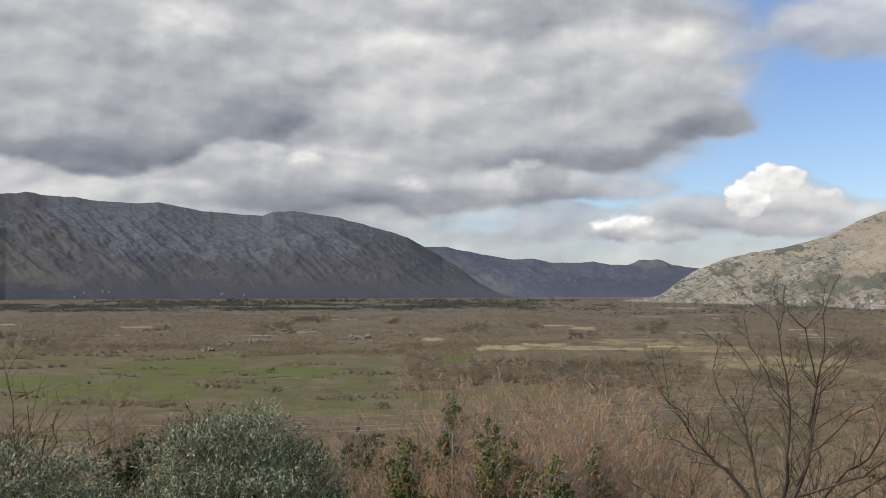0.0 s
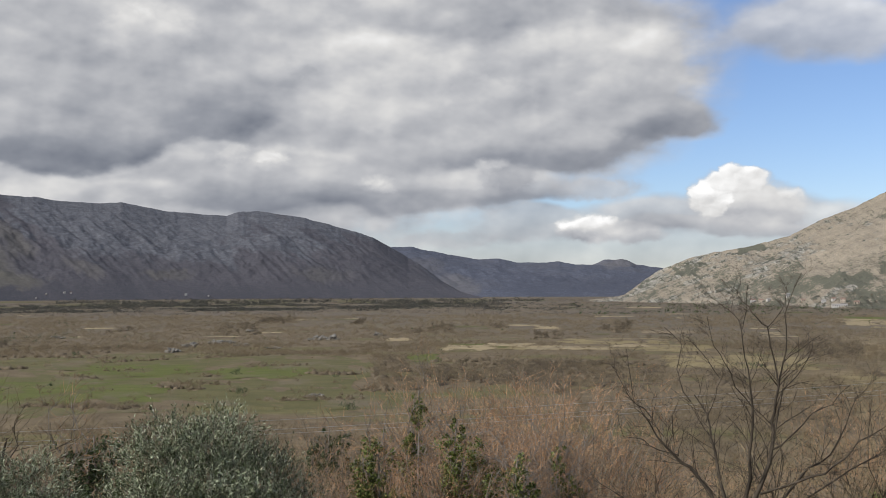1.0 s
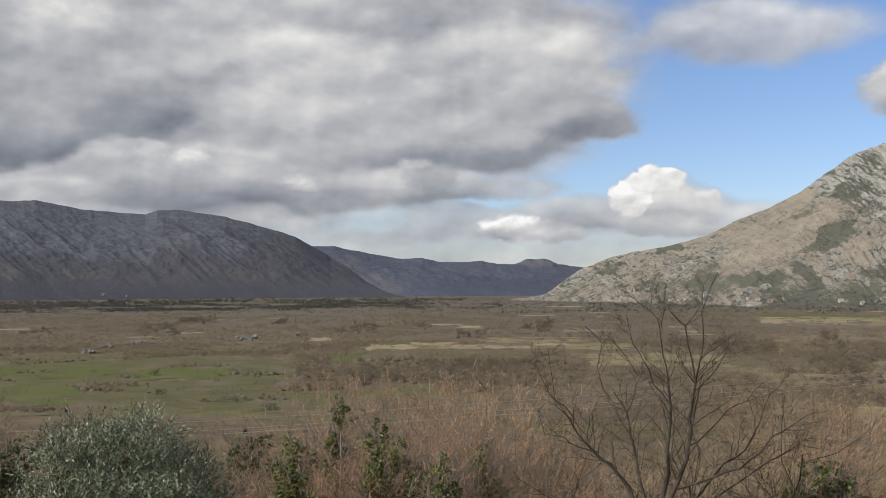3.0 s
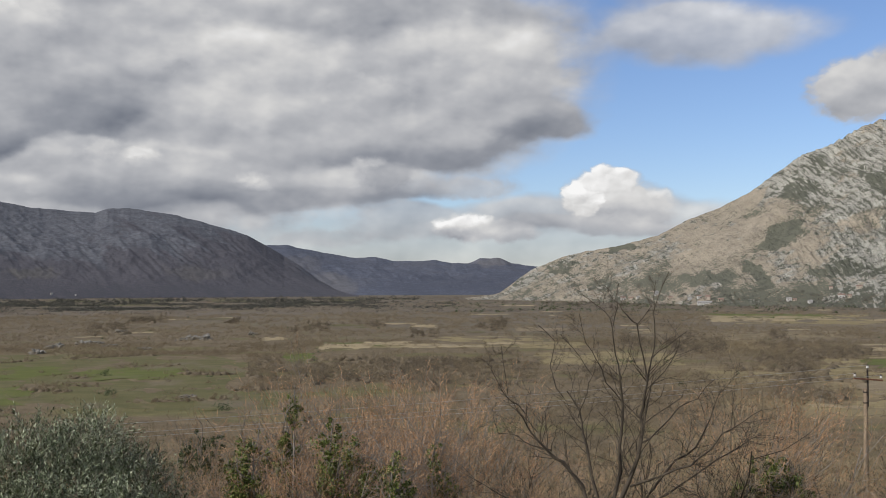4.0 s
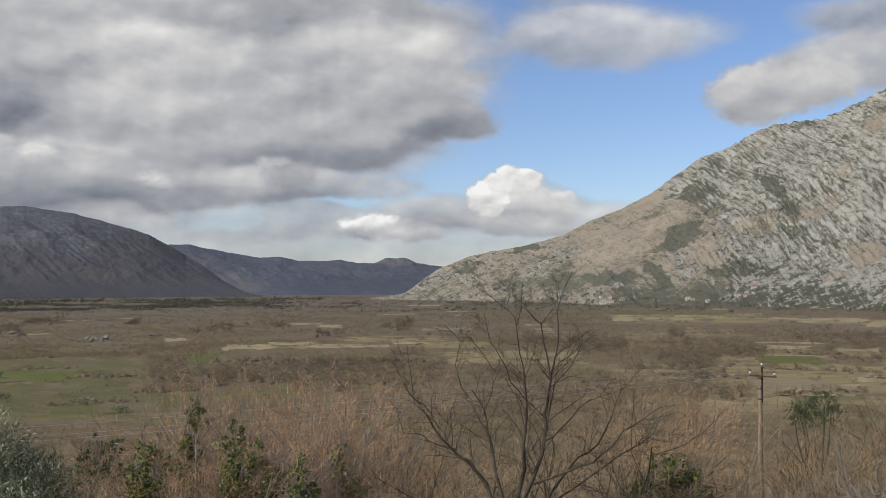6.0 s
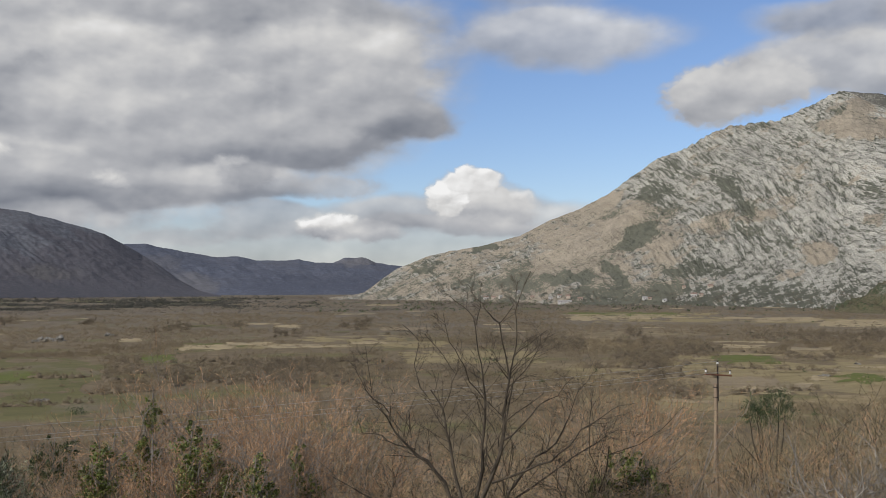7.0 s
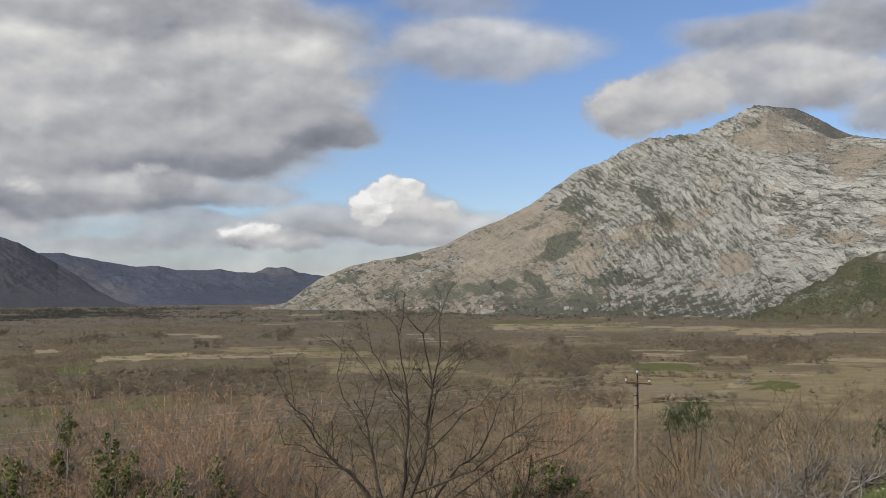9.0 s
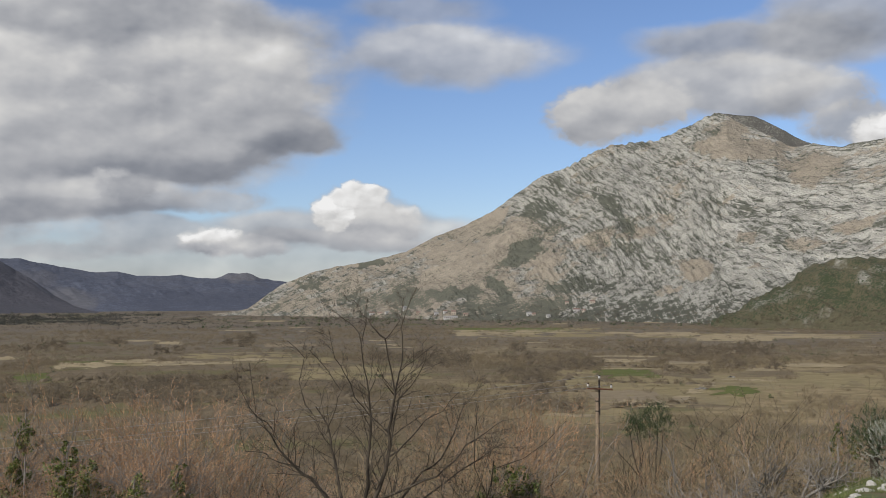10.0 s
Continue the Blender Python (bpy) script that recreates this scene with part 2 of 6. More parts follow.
class Pile:
    """Gathers triangles and quads (as two triangles) for one mesh."""
    def __init__(self):
        self.v, self.f, self.n = [], [], 0

    def put(self, verts, faces):
        verts, faces = np.asarray(verts, float).reshape(-1, 3), np.asarray(faces, int)
        if faces.shape[1] == 4:
            faces = np.concatenate([faces[:, [0, 1, 2]], faces[:, [0, 2, 3]]])
        self.v.append(verts)
        self.f.append(faces + self.n)
        self.n += len(verts)
        return self

    def slivers(self, a, b, width, face=None):
        """Thin tapered blades from points a to points b, turned to face ways if those are given."""
        a, b = np.asarray(a, float), np.asarray(b, float)
        side = np.cross(b - a, rng.normal(size=a.shape) if face is None else face)
        side *= (np.broadcast_to(width, len(a)) / 2 / (np.linalg.norm(side, axis=1) + 1e-9))[:, None]
        return self.put(np.stack([a - side, a + side, b], 1), np.arange(3 * len(a)).reshape(-1, 3))

    def blades(self, at, way, length, width, face=None):
        """Pointed leaves (four corners) that start at points and run along ways."""
        way = way / (np.linalg.norm(way, axis=1)[:, None] + 1e-9)
        side = np.cross(way, rng.normal(size=at.shape) if face is None else face)
        side /= np.linalg.norm(side, axis=1)[:, None] + 1e-9
        length, width = np.broadcast_to(length, len(at))[:, None], np.broadcast_to(width, len(at))[:, None]
        mid = at + way * length * 0.45
        v = np.stack([at, mid + side * width / 2, at + way * length, mid - side * width / 2], 1)
        return self.put(v, np.arange(4 * len(at)).reshape(-1, 4))

    def tube(self, pts, radii, sides=5):
        pts, radii = np.asarray(pts, float), np.asarray(radii, float)
        way = np.gradient(pts, axis=0)
        way /= np.linalg.norm(way, axis=1)[:, None] + 1e-9
        ref = np.array([0.31, 0.2, 0.93]) if abs(way[0, 2]) < 0.8 else np.array([0.9, 0.3, 0.1])
        u = np.cross(way, ref)
        u /= np.linalg.norm(u, axis=1)[:, None] + 1e-9
        w = np.cross(way, u)
        ang = np.arange(sides) * 2 * np.pi / sides
        ring = pts[:, None] + radii[:, None, None] * (u[:, None] * np.cos(ang)[None, :, None] + w[:, None] * np.sin(ang)[None, :, None])
        k = len(pts)
        i = np.arange(k * sides).reshape(k, sides)
        j = np.roll(i, -1, axis=1)
        return self.put(ring, np.stack([i[:-1], j[:-1], j[1:], i[1:]], -1).reshape(-1, 4))

    def mesh(self, name, smooth_faces=False):
        return mesh_of(name, np.concatenate(self.v), np.concatenate(self.f), smooth_faces)


def thing(name, me, material, label, category, kind="", group="", at=None):
    ob = new(name, me)
    if material:
        me.materials.append(material)
    if at is not None:
        ob.matrix_basis = at
    return tagged(ob, label, category, group, kind)


def holder(name, at, label, category, group="", kind=""):
    """An empty at a thing's base, which carries its parts."""
    ob = new(name)
    ob.empty_display_size = 0.2
    ob.matrix_basis = at
    return tagged(ob, label, category, group, kind)


def part(name, me, material, parent, label="", kind=""):
    ob = new(name, me)
    if material and not me.materials:
        me.materials.append(material)
    ob.parent = parent
    return tagged(ob, label, kind=kind)


# ---- materials ----
def material(name, build, rough=0.9):
    mt = bpy.data.materials.new(name)
    mt.use_nodes = True
    tree = mt.node_tree
    add, link = nodes_of(tree)
    bsdf = tree.nodes["Principled BSDF"]
    bsdf.inputs["Roughness"].default_value = rough
    bsdf.inputs["Specular IOR Level"].default_value = 0.25
    build(tree, add, link, bsdf)
    return mt


def noise_node(add, link, vector, scale, detail=4, rough=0.55, stretch=None, warp=0.0):
    if stretch:
        mp = add("ShaderNodeMapping")
        mp.inputs["Scale"].default_value = stretch
        link(vector, mp.inputs["Vector"])
        vector = mp.outputs[0]
    n = add("ShaderNodeTexNoise")
    n.inputs["Scale"].default_value, n.inputs["Detail"].default_value = scale, detail
    n.inputs["Roughness"].default_value, n.inputs["Distortion"].default_value = rough, warp
    link(vector, n.inputs["Vector"])
    return n.outputs["Fac"]


def ramp_node(add, link, fac, *stops):
    n = add("ShaderNodeValToRGB")
    el = n.color_ramp.elements
    while len(el) < len(stops):
        el.new(0.5)
    for e, (at, c) in zip(el, stops):
        e.position, e.color = at, (*c, 1)
    link(fac, n.inputs[0])
    return n.outputs[0]


def mix_node(add, link, fac, a, b, blend="MIX"):
    n = add("ShaderNodeMix", data_type="RGBA", blend_type=blend)
    for socket, v in ((n.inputs["Factor"], fac), (n.inputs[6], a), (n.inputs[7], b)):
        if isinstance(v, (int, float)):
            socket.default_value = v
        elif isinstance(v, tuple):
            socket.default_value = (*v, 1)
        else:
            link(v, socket)
    return n.outputs[2]


def range_node(add, link, v, a, b, lo=0.0, hi=1.0):
    n = add("ShaderNodeMapRange", interpolation_type="SMOOTHSTEP")
    link(v, n.inputs[0])
    for i, x in enumerate((a, b, lo, hi)):
        n.inputs[i + 1].default_value = x
    return n.outputs[0]


def bump_node(add, link, bsdf, height, strength, distance):
    n = add("ShaderNodeBump")
    n.inputs["Strength"].default_value, n.inputs["Distance"].default_value = strength, distance
    link(height, n.inputs["Height"])
    link(n.outputs[0], bsdf.inputs["Normal"])


def place_of(add):
    return add("ShaderNodeNewGeometry").outputs["Position"]


def island_of(add):
    return add("ShaderNodeNewGeometry").outputs["Random Per Island"]


def plant_material(name, dark, mid, light, scale=0.05, rough=0.85, by_object=False, vary=0.6, sheer=0.0):
    """Colour that varies blade by blade, and over the place."""
    def build(tree, add, link, bsdf):
        wide = noise_node(add, link, place_of(add), scale, 3)
        own = island_of(add)
        v = math_node(add, link, "ADD", math_node(add, link, "ADD", math_node(add, link, "MULTIPLY", own, vary), 0.3 - vary * 0.5), math_node(add, link, "MULTIPLY", math_node(add, link, "SUBTRACT", wide, 0.3), 1.0))
        if by_object:
            info = add("ShaderNodeObjectInfo")
            v = math_node(add, link, "ADD", v, math_node(add, link, "MULTIPLY", math_node(add, link, "SUBTRACT", info.outputs["Random"], 0.5), 0.35))
        c = ramp_node(add, link, v, (0.1, dark), (0.45, mid), (0.9, light))
        link(c, bsdf.inputs["Base Color"])
        if sheer:
            # loose twigs let part of the light pass
            thin = add("ShaderNodeBsdfTranslucent")
            link(c, thin.inputs["Color"])
            both = add("ShaderNodeMixShader")
            both.inputs[0].default_value = sheer
            link(bsdf.outputs[0], both.inputs[1])
            link(thin.outputs[0], both.inputs[2])
            link(both.outputs[0], next(n for n in tree.nodes if n.type == "OUTPUT_MATERIAL").inputs["Surface"])
    return material(name, build, rough)


def ground_build(tree, add, link, bsdf):
    at = place_of(add)
    big = noise_node(add, link, at, 0.012, 5, 0.6, (1, 1.6, 1))
    mid = noise_node(add, link, at, 0.09, 6, 0.65)
    fine = noise_node(add, link, at, 1.3, 6, 0.7)
    litter = ramp_node(add, link, mid, (0.3, (0.096, 0.074, 0.044)), (0.55, (0.146, 0.113, 0.068)), (0.75, (0.21, 0.166, 0.10)))
    grass = ramp_node(add, link, mid, (0.3, (0.085, 0.082, 0.030)), (0.6, (0.14, 0.127, 0.052)), (0.8, (0.24, 0.20, 0.105)))
    c = mix_node(add, link, range_node(add, link, big, 0.50, 0.64), litter, grass)
    c = mix_node(add, link, add("ShaderNodeAttribute", attribute_name="dry").outputs["Fac"], c, ramp_node(add, link, mid, (0.35, (0.16, 0.127, 0.062)), (0.65, (0.285, 0.222, 0.125))))
    # far ground takes a greyer colour that stands for haze
    c = mix_node(add, link, add("ShaderNodeAttribute", attribute_name="haze_tint").outputs["Fac"], c, ramp_node(add, link, mid, (0.35, (0.095, 0.082, 0.066)), (0.65, (0.155, 0.131, 0.102))))
    attr = add("ShaderNodeAttribute", attribute_name="turf")
    turf = ramp_node(add, link, fine, (0.3, (0.055, 0.085, 0.02)), (0.7, (0.12, 0.15, 0.05)))
    c = mix_node(add, link, attr.outputs["Fac"], c, turf)
    c = mix_node(add, link, 0.5, c, ramp_node(add, link, fine, (0.25, (0.55, 0.55, 0.55)), (0.75, (1.3, 1.3, 1.3))), "MULTIPLY")
    link(c, bsdf.inputs["Base Color"])
    bump_node(add, link, bsdf, fine, 0.6, 0.15)


def meadow_material(name, low, high, patchy=0.5):
    def build(tree, add, link, bsdf):
        at = place_of(add)
        mid = noise_node(add, link, at, 0.06, 5, 0.6, (1, 2.0, 1))
        fine = noise_node(add, link, at, 0.8, 5, 0.7)
        c = ramp_node(add, link, mid, (0.3, low), (0.7, high))
        worn = noise_node(add, link, at, 0.03, 6, 0.65, (1, 0.6, 1))
        c = mix_node(add, link, range_node(add, link, worn, 0.5, 0.68, 0, patchy), c, (0.15, 0.122, 0.085))
        link(mix_node(add, link, 0.5, c, ramp_node(add, link, fine, (0.25, (0.6, 0.6, 0.6)), (0.75, (1.25, 1.25, 1.25))), "MULTIPLY"), bsdf.inputs["Base Color"])
        bump_node(add, link, bsdf, fine, 0.5, 0.1)
    return material(name, build, 0.95)


def mountain_material(name, rock_lo, rock_hi, soil, scrub, grain=1.0, bedded=0.35, dry=(1.55, 1.5, 1.08)):
    """Bare limestone, thin soil and dark scrub; the attributes soil and scrub say how much of each there is."""
    def build(tree, add, link, bsdf):
        at = place_of(add)
        a_soil = add("ShaderNodeAttribute", attribute_name="soil").outputs["Fac"]
        a_scrub = add("ShaderNodeAttribute", attribute_name="scrub").outputs["Fac"]
        lie = add("ShaderNodeCombineXYZ")
        for i, key in enumerate(("along", "across")):
            link(add("ShaderNodeAttribute", attribute_name=key).outputs["Fac"], lie.inputs[i])
        a_bed = noise_node(add, link, lie.outputs[0], 1.0, 7, 0.70, (0.022 * grain, 0.105 * grain, 1), 0.4)
        n1 = noise_node(add, link, at, 0.02 * grain, 7, 0.68)
        n2 = noise_node(add, link, at, 0.09 * grain, 6, 0.7)
        n3 = noise_node(add, link, at, 0.35 * grain, 4, 0.7)
        rock = ramp_node(add, link, math_node(add, link, "ADD", math_node(add, link, "MULTIPLY", n2, 0.35), math_node(add, link, "MULTIPLY", a_bed, 0.65)), (0.34, rock_lo), (0.60, rock_hi))
        a_bare = add("ShaderNodeAttribute", attribute_name="bare").outputs["Fac"]
        c = mix_node(add, link, range_node(add, link, math_node(add, link, "ADD", a_soil, math_node(add, link, "SUBTRACT", n1, 0.5)), 0.35, 0.65), rock, mix_node(add, link, a_bare, soil, tuple(v * k for v, k in zip(soil, dry))))
        c = mix_node(add, link, 0.45, c, ramp_node(add, link, n3, (0.32, (0.5, 0.5, 0.5)), (0.68, (1.4, 1.4, 1.4))), "MULTIPLY")
        c = mix_node(add, link, 0.45, c, ramp_node(add, link, n2, (0.3, (0.6, 0.6, 0.6)), (0.7, (1.3, 1.3, 1.3))), "MULTIPLY")
        dots = noise_node(add, link, at, 0.28 * grain, 4, 0.7)
        veg = math_node(add, link, "ADD", a_scrub, math_node(add, link, "MULTIPLY", math_node(add, link, "SUBTRACT", dots, 0.5), 3.2))
        veg = math_node(add, link, "ADD", veg, math_node(add, link, "MULTIPLY", math_node(add, link, "SUBTRACT", 0.46, a_bed), 1.9 * bedded))
        link(mix_node(add, link, range_node(add, link, veg, 0.42, 0.62), c, scrub), bsdf.inputs["Base Color"])
        bump_node(add, link, bsdf, math_node(add, link, "ADD", math_node(add, link, "MULTIPLY", a_bed, 1.6 * bedded), n2), 0.8, 4.5)
    return material(name, build, 0.95)


def bedded_material(name, rock_lo, rock_hi, soil, scrub):
    """Limestone in tilted beds: pale ledges, dark shrubs rooted in the joints between them, thin soil in patches."""
    def build(tree, add, link, bsdf):
        def m(op, a, b=None):
            return math_node(add, link, op, a, b)

        def mul(a, b):
            return m("MULTIPLY", a, b)

        at = place_of(add)
        a_soil = add("ShaderNodeAttribute", attribute_name="soil").outputs["Fac"]
        a_scrub = add("ShaderNodeAttribute", attribute_name="scrub").outputs["Fac"]
        a_bare = add("ShaderNodeAttribute", attribute_name="bare").outputs["Fac"]
        lie = add("ShaderNodeCombineXYZ")
        for i, key in enumerate(("along", "across")):
            link(add("ShaderNodeAttribute", attribute_name=key).outputs["Fac"], lie.inputs[i])
        lie = lie.outputs[0]
        beds = noise_node(add, link, lie, 1.0, 3, 0.55, (0.009, 0.080, 1), 0.3)
        stir = add("ShaderNodeTexNoise")
        stir.inputs["Scale"].default_value, stir.inputs["Detail"].default_value = 0.035, 3
        link(lie, stir.inputs["Vector"])
        push = add("ShaderNodeVectorMath", operation="MULTIPLY")
        link(stir.outputs["Color"], push.inputs[0])
        push.inputs[1].default_value = (16, 12, 0)
        stirred = add("ShaderNodeVectorMath", operation="ADD")
        link(lie, stirred.inputs[0])
        link(push.outputs[0], stirred.inputs[1])

        def blocks(sx, sy, feature, output):
            mp = add("ShaderNodeMapping")
            mp.inputs["Scale"].default_value = (sx, sy, 1)
            link(stirred.outputs[0], mp.inputs["Vector"])
            n = add("ShaderNodeTexVoronoi", voronoi_dimensions="2D", feature=feature)
            n.inputs["Scale"].default_value = 1.0
            link(mp.outputs[0], n.inputs["Vector"])
            return n.outputs[output]

        cell = add("ShaderNodeSeparateXYZ")
        link(blocks(0.060, 0.135, "F1", "Color"), cell.inputs[0])
        joint = range_node(add, link, blocks(0.060, 0.135, "DISTANCE_TO_EDGE", "Distance"), 0.13, 0.05)
        joint = mul(joint, range_node(add, link, noise_node(add, link, at, 0.03, 3, 0.6), 0.38, 0.55))
        crack = mul(range_node(add, link, blocks(0.125, 0.27, "DISTANCE_TO_EDGE", "Distance"), 0.12, 0.05), range_node(add, link, noise_node(add, link, at, 0.06, 3, 0.6), 0.44, 0.56))
        bands = noise_node(add, link, lie, 1.0, 3, 0.55, (0.0035, 0.026, 1), 0.3)
        ledge = noise_node(add, link, lie, 1.0, 5, 0.66, (0.070, 0.145, 1), 0.5)
        chips = noise_node(add, link, at, 0.16, 4, 0.66)
        grit = noise_node(add, link, at, 0.45, 3, 0.7)
        wide = noise_node(add, link, at, 0.014, 6, 0.62)
        mid = noise_node(add, link, at, 0.05, 4, 0.6)
        earth = range_node(add, link, m("ADD", a_soil, m("ADD", mul(m("SUBTRACT", wide, 0.5), 1.3), mul(m("SUBTRACT", mid, 0.5), 1.2))), 0.38, 0.66)
        # where beds crop out the ledges decide, elsewhere loose rubble does
        stone = m("ADD", mul(m("ADD", m("ADD", mul(ledge, 0.52), mul(bands, 0.20)), mul(beds, 0.28)), a_bare), mul(m("ADD", mul(chips, 0.6), mul(mid, 0.4)), m("SUBTRACT", 1.0, a_bare)))
        stone = m("ADD", stone, mul(m("SUBTRACT", cell.outputs[0], 0.5), 0.10))
        c = ramp_node(add, link, stone, (0.39, rock_lo), (0.54, rock_hi))
        c = mix_node(add, link, mul(earth, 0.86), c, soil)
        c = mix_node(add, link, 0.55, c, ramp_node(add, link, grit, (0.38, (0.55, 0.55, 0.55)), (0.62, (1.36, 1.36, 1.36))), "MULTIPLY")
        c = mix_node(add, link, 0.6, c, ramp_node(add, link, wide, (0.32, (0.70, 0.69, 0.68)), (0.68, (1.22, 1.21, 1.2))), "MULTIPLY")
        # shrubs sit in the joints of the beds and in loose tufts
        gap = mul(m("SUBTRACT", 0.455, stone), m("SUBTRACT", 7.5, mul(earth, 5.6)))
        gap = m("ADD", gap, mul(m("ADD", mul(joint, 0.55), mul(crack, 0.42)), m("SUBTRACT", 1.0, mul(earth, 0.75))))
        tuft = m("ADD", mul(m("SUBTRACT", chips, 0.49), 3.2), mul(m("SUBTRACT", grit, 0.5), 1.2))
        veg = m("ADD", a_scrub, m("ADD", gap, tuft))
        c = mix_node(add, link, range_node(add, link, veg, 0.31, 0.44, 0.0, 0.92), c, mix_node(add, link, mid, scrub, tuple(v * 1.5 for v in scrub)))
        link(c, bsdf.inputs["Base Color"])
        relief = mul(m("SUBTRACT", stone, mul(m("ADD", joint, mul(crack, 0.5)), 0.35)), m("SUBTRACT", 1.0, mul(earth, 0.8)))
        bump_node(add, link, bsdf, m("ADD", mul(relief, 1.3), mul(chips, 0.7)), 0.9, 7.0)
    return material(name, build, 0.95)


def bark_material(name, dark, light, scale=6.0):
    def build(tree, add, link, bsdf):
        at = add("ShaderNodeTexCoord").outputs["Object"]
        n = noise_node(add, link, at, scale, 6, 0.7, (1, 1, 0.25))
        link(ramp_node(add, link, n, (0.3, dark), (0.7, light)), bsdf.inputs["Base Color"])
        bump_node(add, link, bsdf, n, 0.7, 0.02)
    return material(name, build, 0.9)


def plain_material(name, lo, hi, scale=2.0, rough=0.8, metal=0.0):
    def build(tree, add, link, bsdf):
        n = noise_node(add, link, add("ShaderNodeTexCoord").outputs["Object"], scale, 5, 0.65)
        link(ramp_node(add, link, n, (0.3, lo), (0.7, hi)), bsdf.inputs["Base Color"])
        bsdf.inputs["Metallic"].default_value = metal
        bump_node(add, link, bsdf, n, 0.3, 0.02)
    return material(name, build, rough)


def thicket_material(name, dark, light):
    """Dense leafless twigs seen from afar: broken up finely, and by bush."""
    def build(tree, add, link, bsdf):
        at = place_of(add)
        v = math_node(add, link, "ADD", math_node(add, link, "MULTIPLY", noise_node(add, link, at, 1.1, 4, 0.7), 0.75), math_node(add, link, "MULTIPLY", island_of(add), 0.22))
        v = math_node(add, link, "ADD", v, math_node(add, link, "MULTIPLY", math_node(add, link, "SUBTRACT", noise_node(add, link, at, 0.012, 3), 0.5), 0.5))
        link(ramp_node(add, link, v, (0.30, dark), (0.68, light)), bsdf.inputs["Base Color"])
        bump_node(add, link, bsdf, noise_node(add, link, at, 1.6, 4, 0.7), 0.9, 0.5)
    return material(name, build, 0.95)


SCRUB_BODY = thicket_material("thicket_twigs", (0.112, 0.090, 0.061), (0.180, 0.147, 0.100))
GROVE_BODY = thicket_material("grove_crowns", (0.098, 0.079, 0.055), (0.160, 0.130, 0.091))
GROUND = material("valley_ground", ground_build, 0.95)
MEADOW = meadow_material("meadow_grass", (0.078, 0.091, 0.018), (0.110, 0.123, 0.030), 0.45)
PASTURE = meadow_material("dry_pasture", (0.080, 0.078, 0.028), (0.125, 0.114, 0.047), 0.8)
PALE_PASTURE = meadow_material("pale_pasture", (0.178, 0.145, 0.070), (0.265, 0.215, 0.114), 0.5)
STRAW = meadow_material("straw_strip", (0.225, 0.182, 0.103), (0.36, 0.293, 0.180), 0.65)
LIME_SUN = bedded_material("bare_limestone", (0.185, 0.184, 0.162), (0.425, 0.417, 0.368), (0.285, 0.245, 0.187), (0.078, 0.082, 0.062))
# cloud shade and haze over the western ridge are put into this dark bluish colour
LIME_SHADED = mountain_material("cloud_shaded_limestone", (0.066, 0.071, 0.087), (0.112, 0.118, 0.136), (0.072, 0.071, 0.084), (0.052, 0.054, 0.066), 0.7)
# the haze of distance is painted into the far hills as a blue tint
LIME_HAZY = mountain_material("haze_tinted_limestone", (0.064, 0.073, 0.102), (0.096, 0.108, 0.144), (0.086, 0.092, 0.116), (0.058, 0.066, 0.092), 0.5, 0.35, (1.35, 1.28, 1.15))
# the shade on the summit's far face is put into this dark colour
SHOULDER = mountain_material("shaded_shoulder", (0.13, 0.129, 0.117), (0.22, 0.215, 0.19), (0.140, 0.132, 0.116), (0.092, 0.090, 0.081), 1.0, 0.4)
KNOLL = mountain_material("scrubby_limestone", (0.16, 0.16, 0.14), (0.38, 0.37, 0.33), (0.092, 0.084, 0.051), (0.043, 0.055, 0.028), 1.0, 0.6)
BRUSH = plant_material("bare_brush", (0.155, 0.125, 0.083), (0.225, 0.183, 0.122), (0.305, 0.252, 0.172), 0.012, vary=0.3, sheer=0.48)
# brush colour greyed to carry the haze of the far valley
HAZY_BRUSH = plant_material("haze_greyed_brush", (0.090, 0.078, 0.068), (0.145, 0.125, 0.105), (0.225, 0.195, 0.16), 0.006, vary=0.4, sheer=0.35)
BRUSH_WARM = plant_material("rusty_twigs", (0.195, 0.113, 0.062), (0.37, 0.222, 0.122), (0.575, 0.37, 0.212), 0.15, by_object=True)
BRUSH_GREY = plant_material("grey_twigs", (0.142, 0.110, 0.066), (0.235, 0.184, 0.110), (0.345, 0.278, 0.170), 0.15, by_object=True)
EVERGREEN = plant_material("evergreen_leaves", (0.018, 0.03, 0.012), (0.045, 0.068, 0.026), (0.10, 0.13, 0.055), 0.2, 0.6)
OLIVE_LEAF = plant_material("olive_leaves", (0.017, 0.025, 0.008), (0.060, 0.081, 0.031), (0.45, 0.50, 0.35), 0.8, 0.36, vary=0.75)
IVY_LEAF = plant_material("ivy_leaves", (0.022, 0.032, 0.008), (0.076, 0.098, 0.022), (0.20, 0.235, 0.068), 0.6, 0.45)
DEAD_LEAF = plant_material("dead_leaves", (0.20, 0.105, 0.058), (0.36, 0.195, 0.105), (0.50, 0.31, 0.185), 0.5)
DARK_TWIG = plant_material("dark_twigs", (0.045, 0.036, 0.028), (0.088, 0.070, 0.053), (0.165, 0.135, 0.10), 0.3)
BARK = bark_material("grey_bark", (0.028, 0.023, 0.017), (0.105, 0.086, 0.064))
BARK_PALE = bark_material("pale_bark", (0.13, 0.11, 0.09), (0.33, 0.295, 0.25))
ROCK = plain_material("grey_outcrop", (0.09, 0.087, 0.078), (0.27, 0.257, 0.228), 0.6)
WHITE_STONE = plain_material("white_stone", (0.30, 0.29, 0.265), (0.55, 0.54, 0.50), 3.0)
POLE_WOOD = bark_material("pole_wood", (0.15, 0.11, 0.078), (0.31, 0.24, 0.17), 9.0)
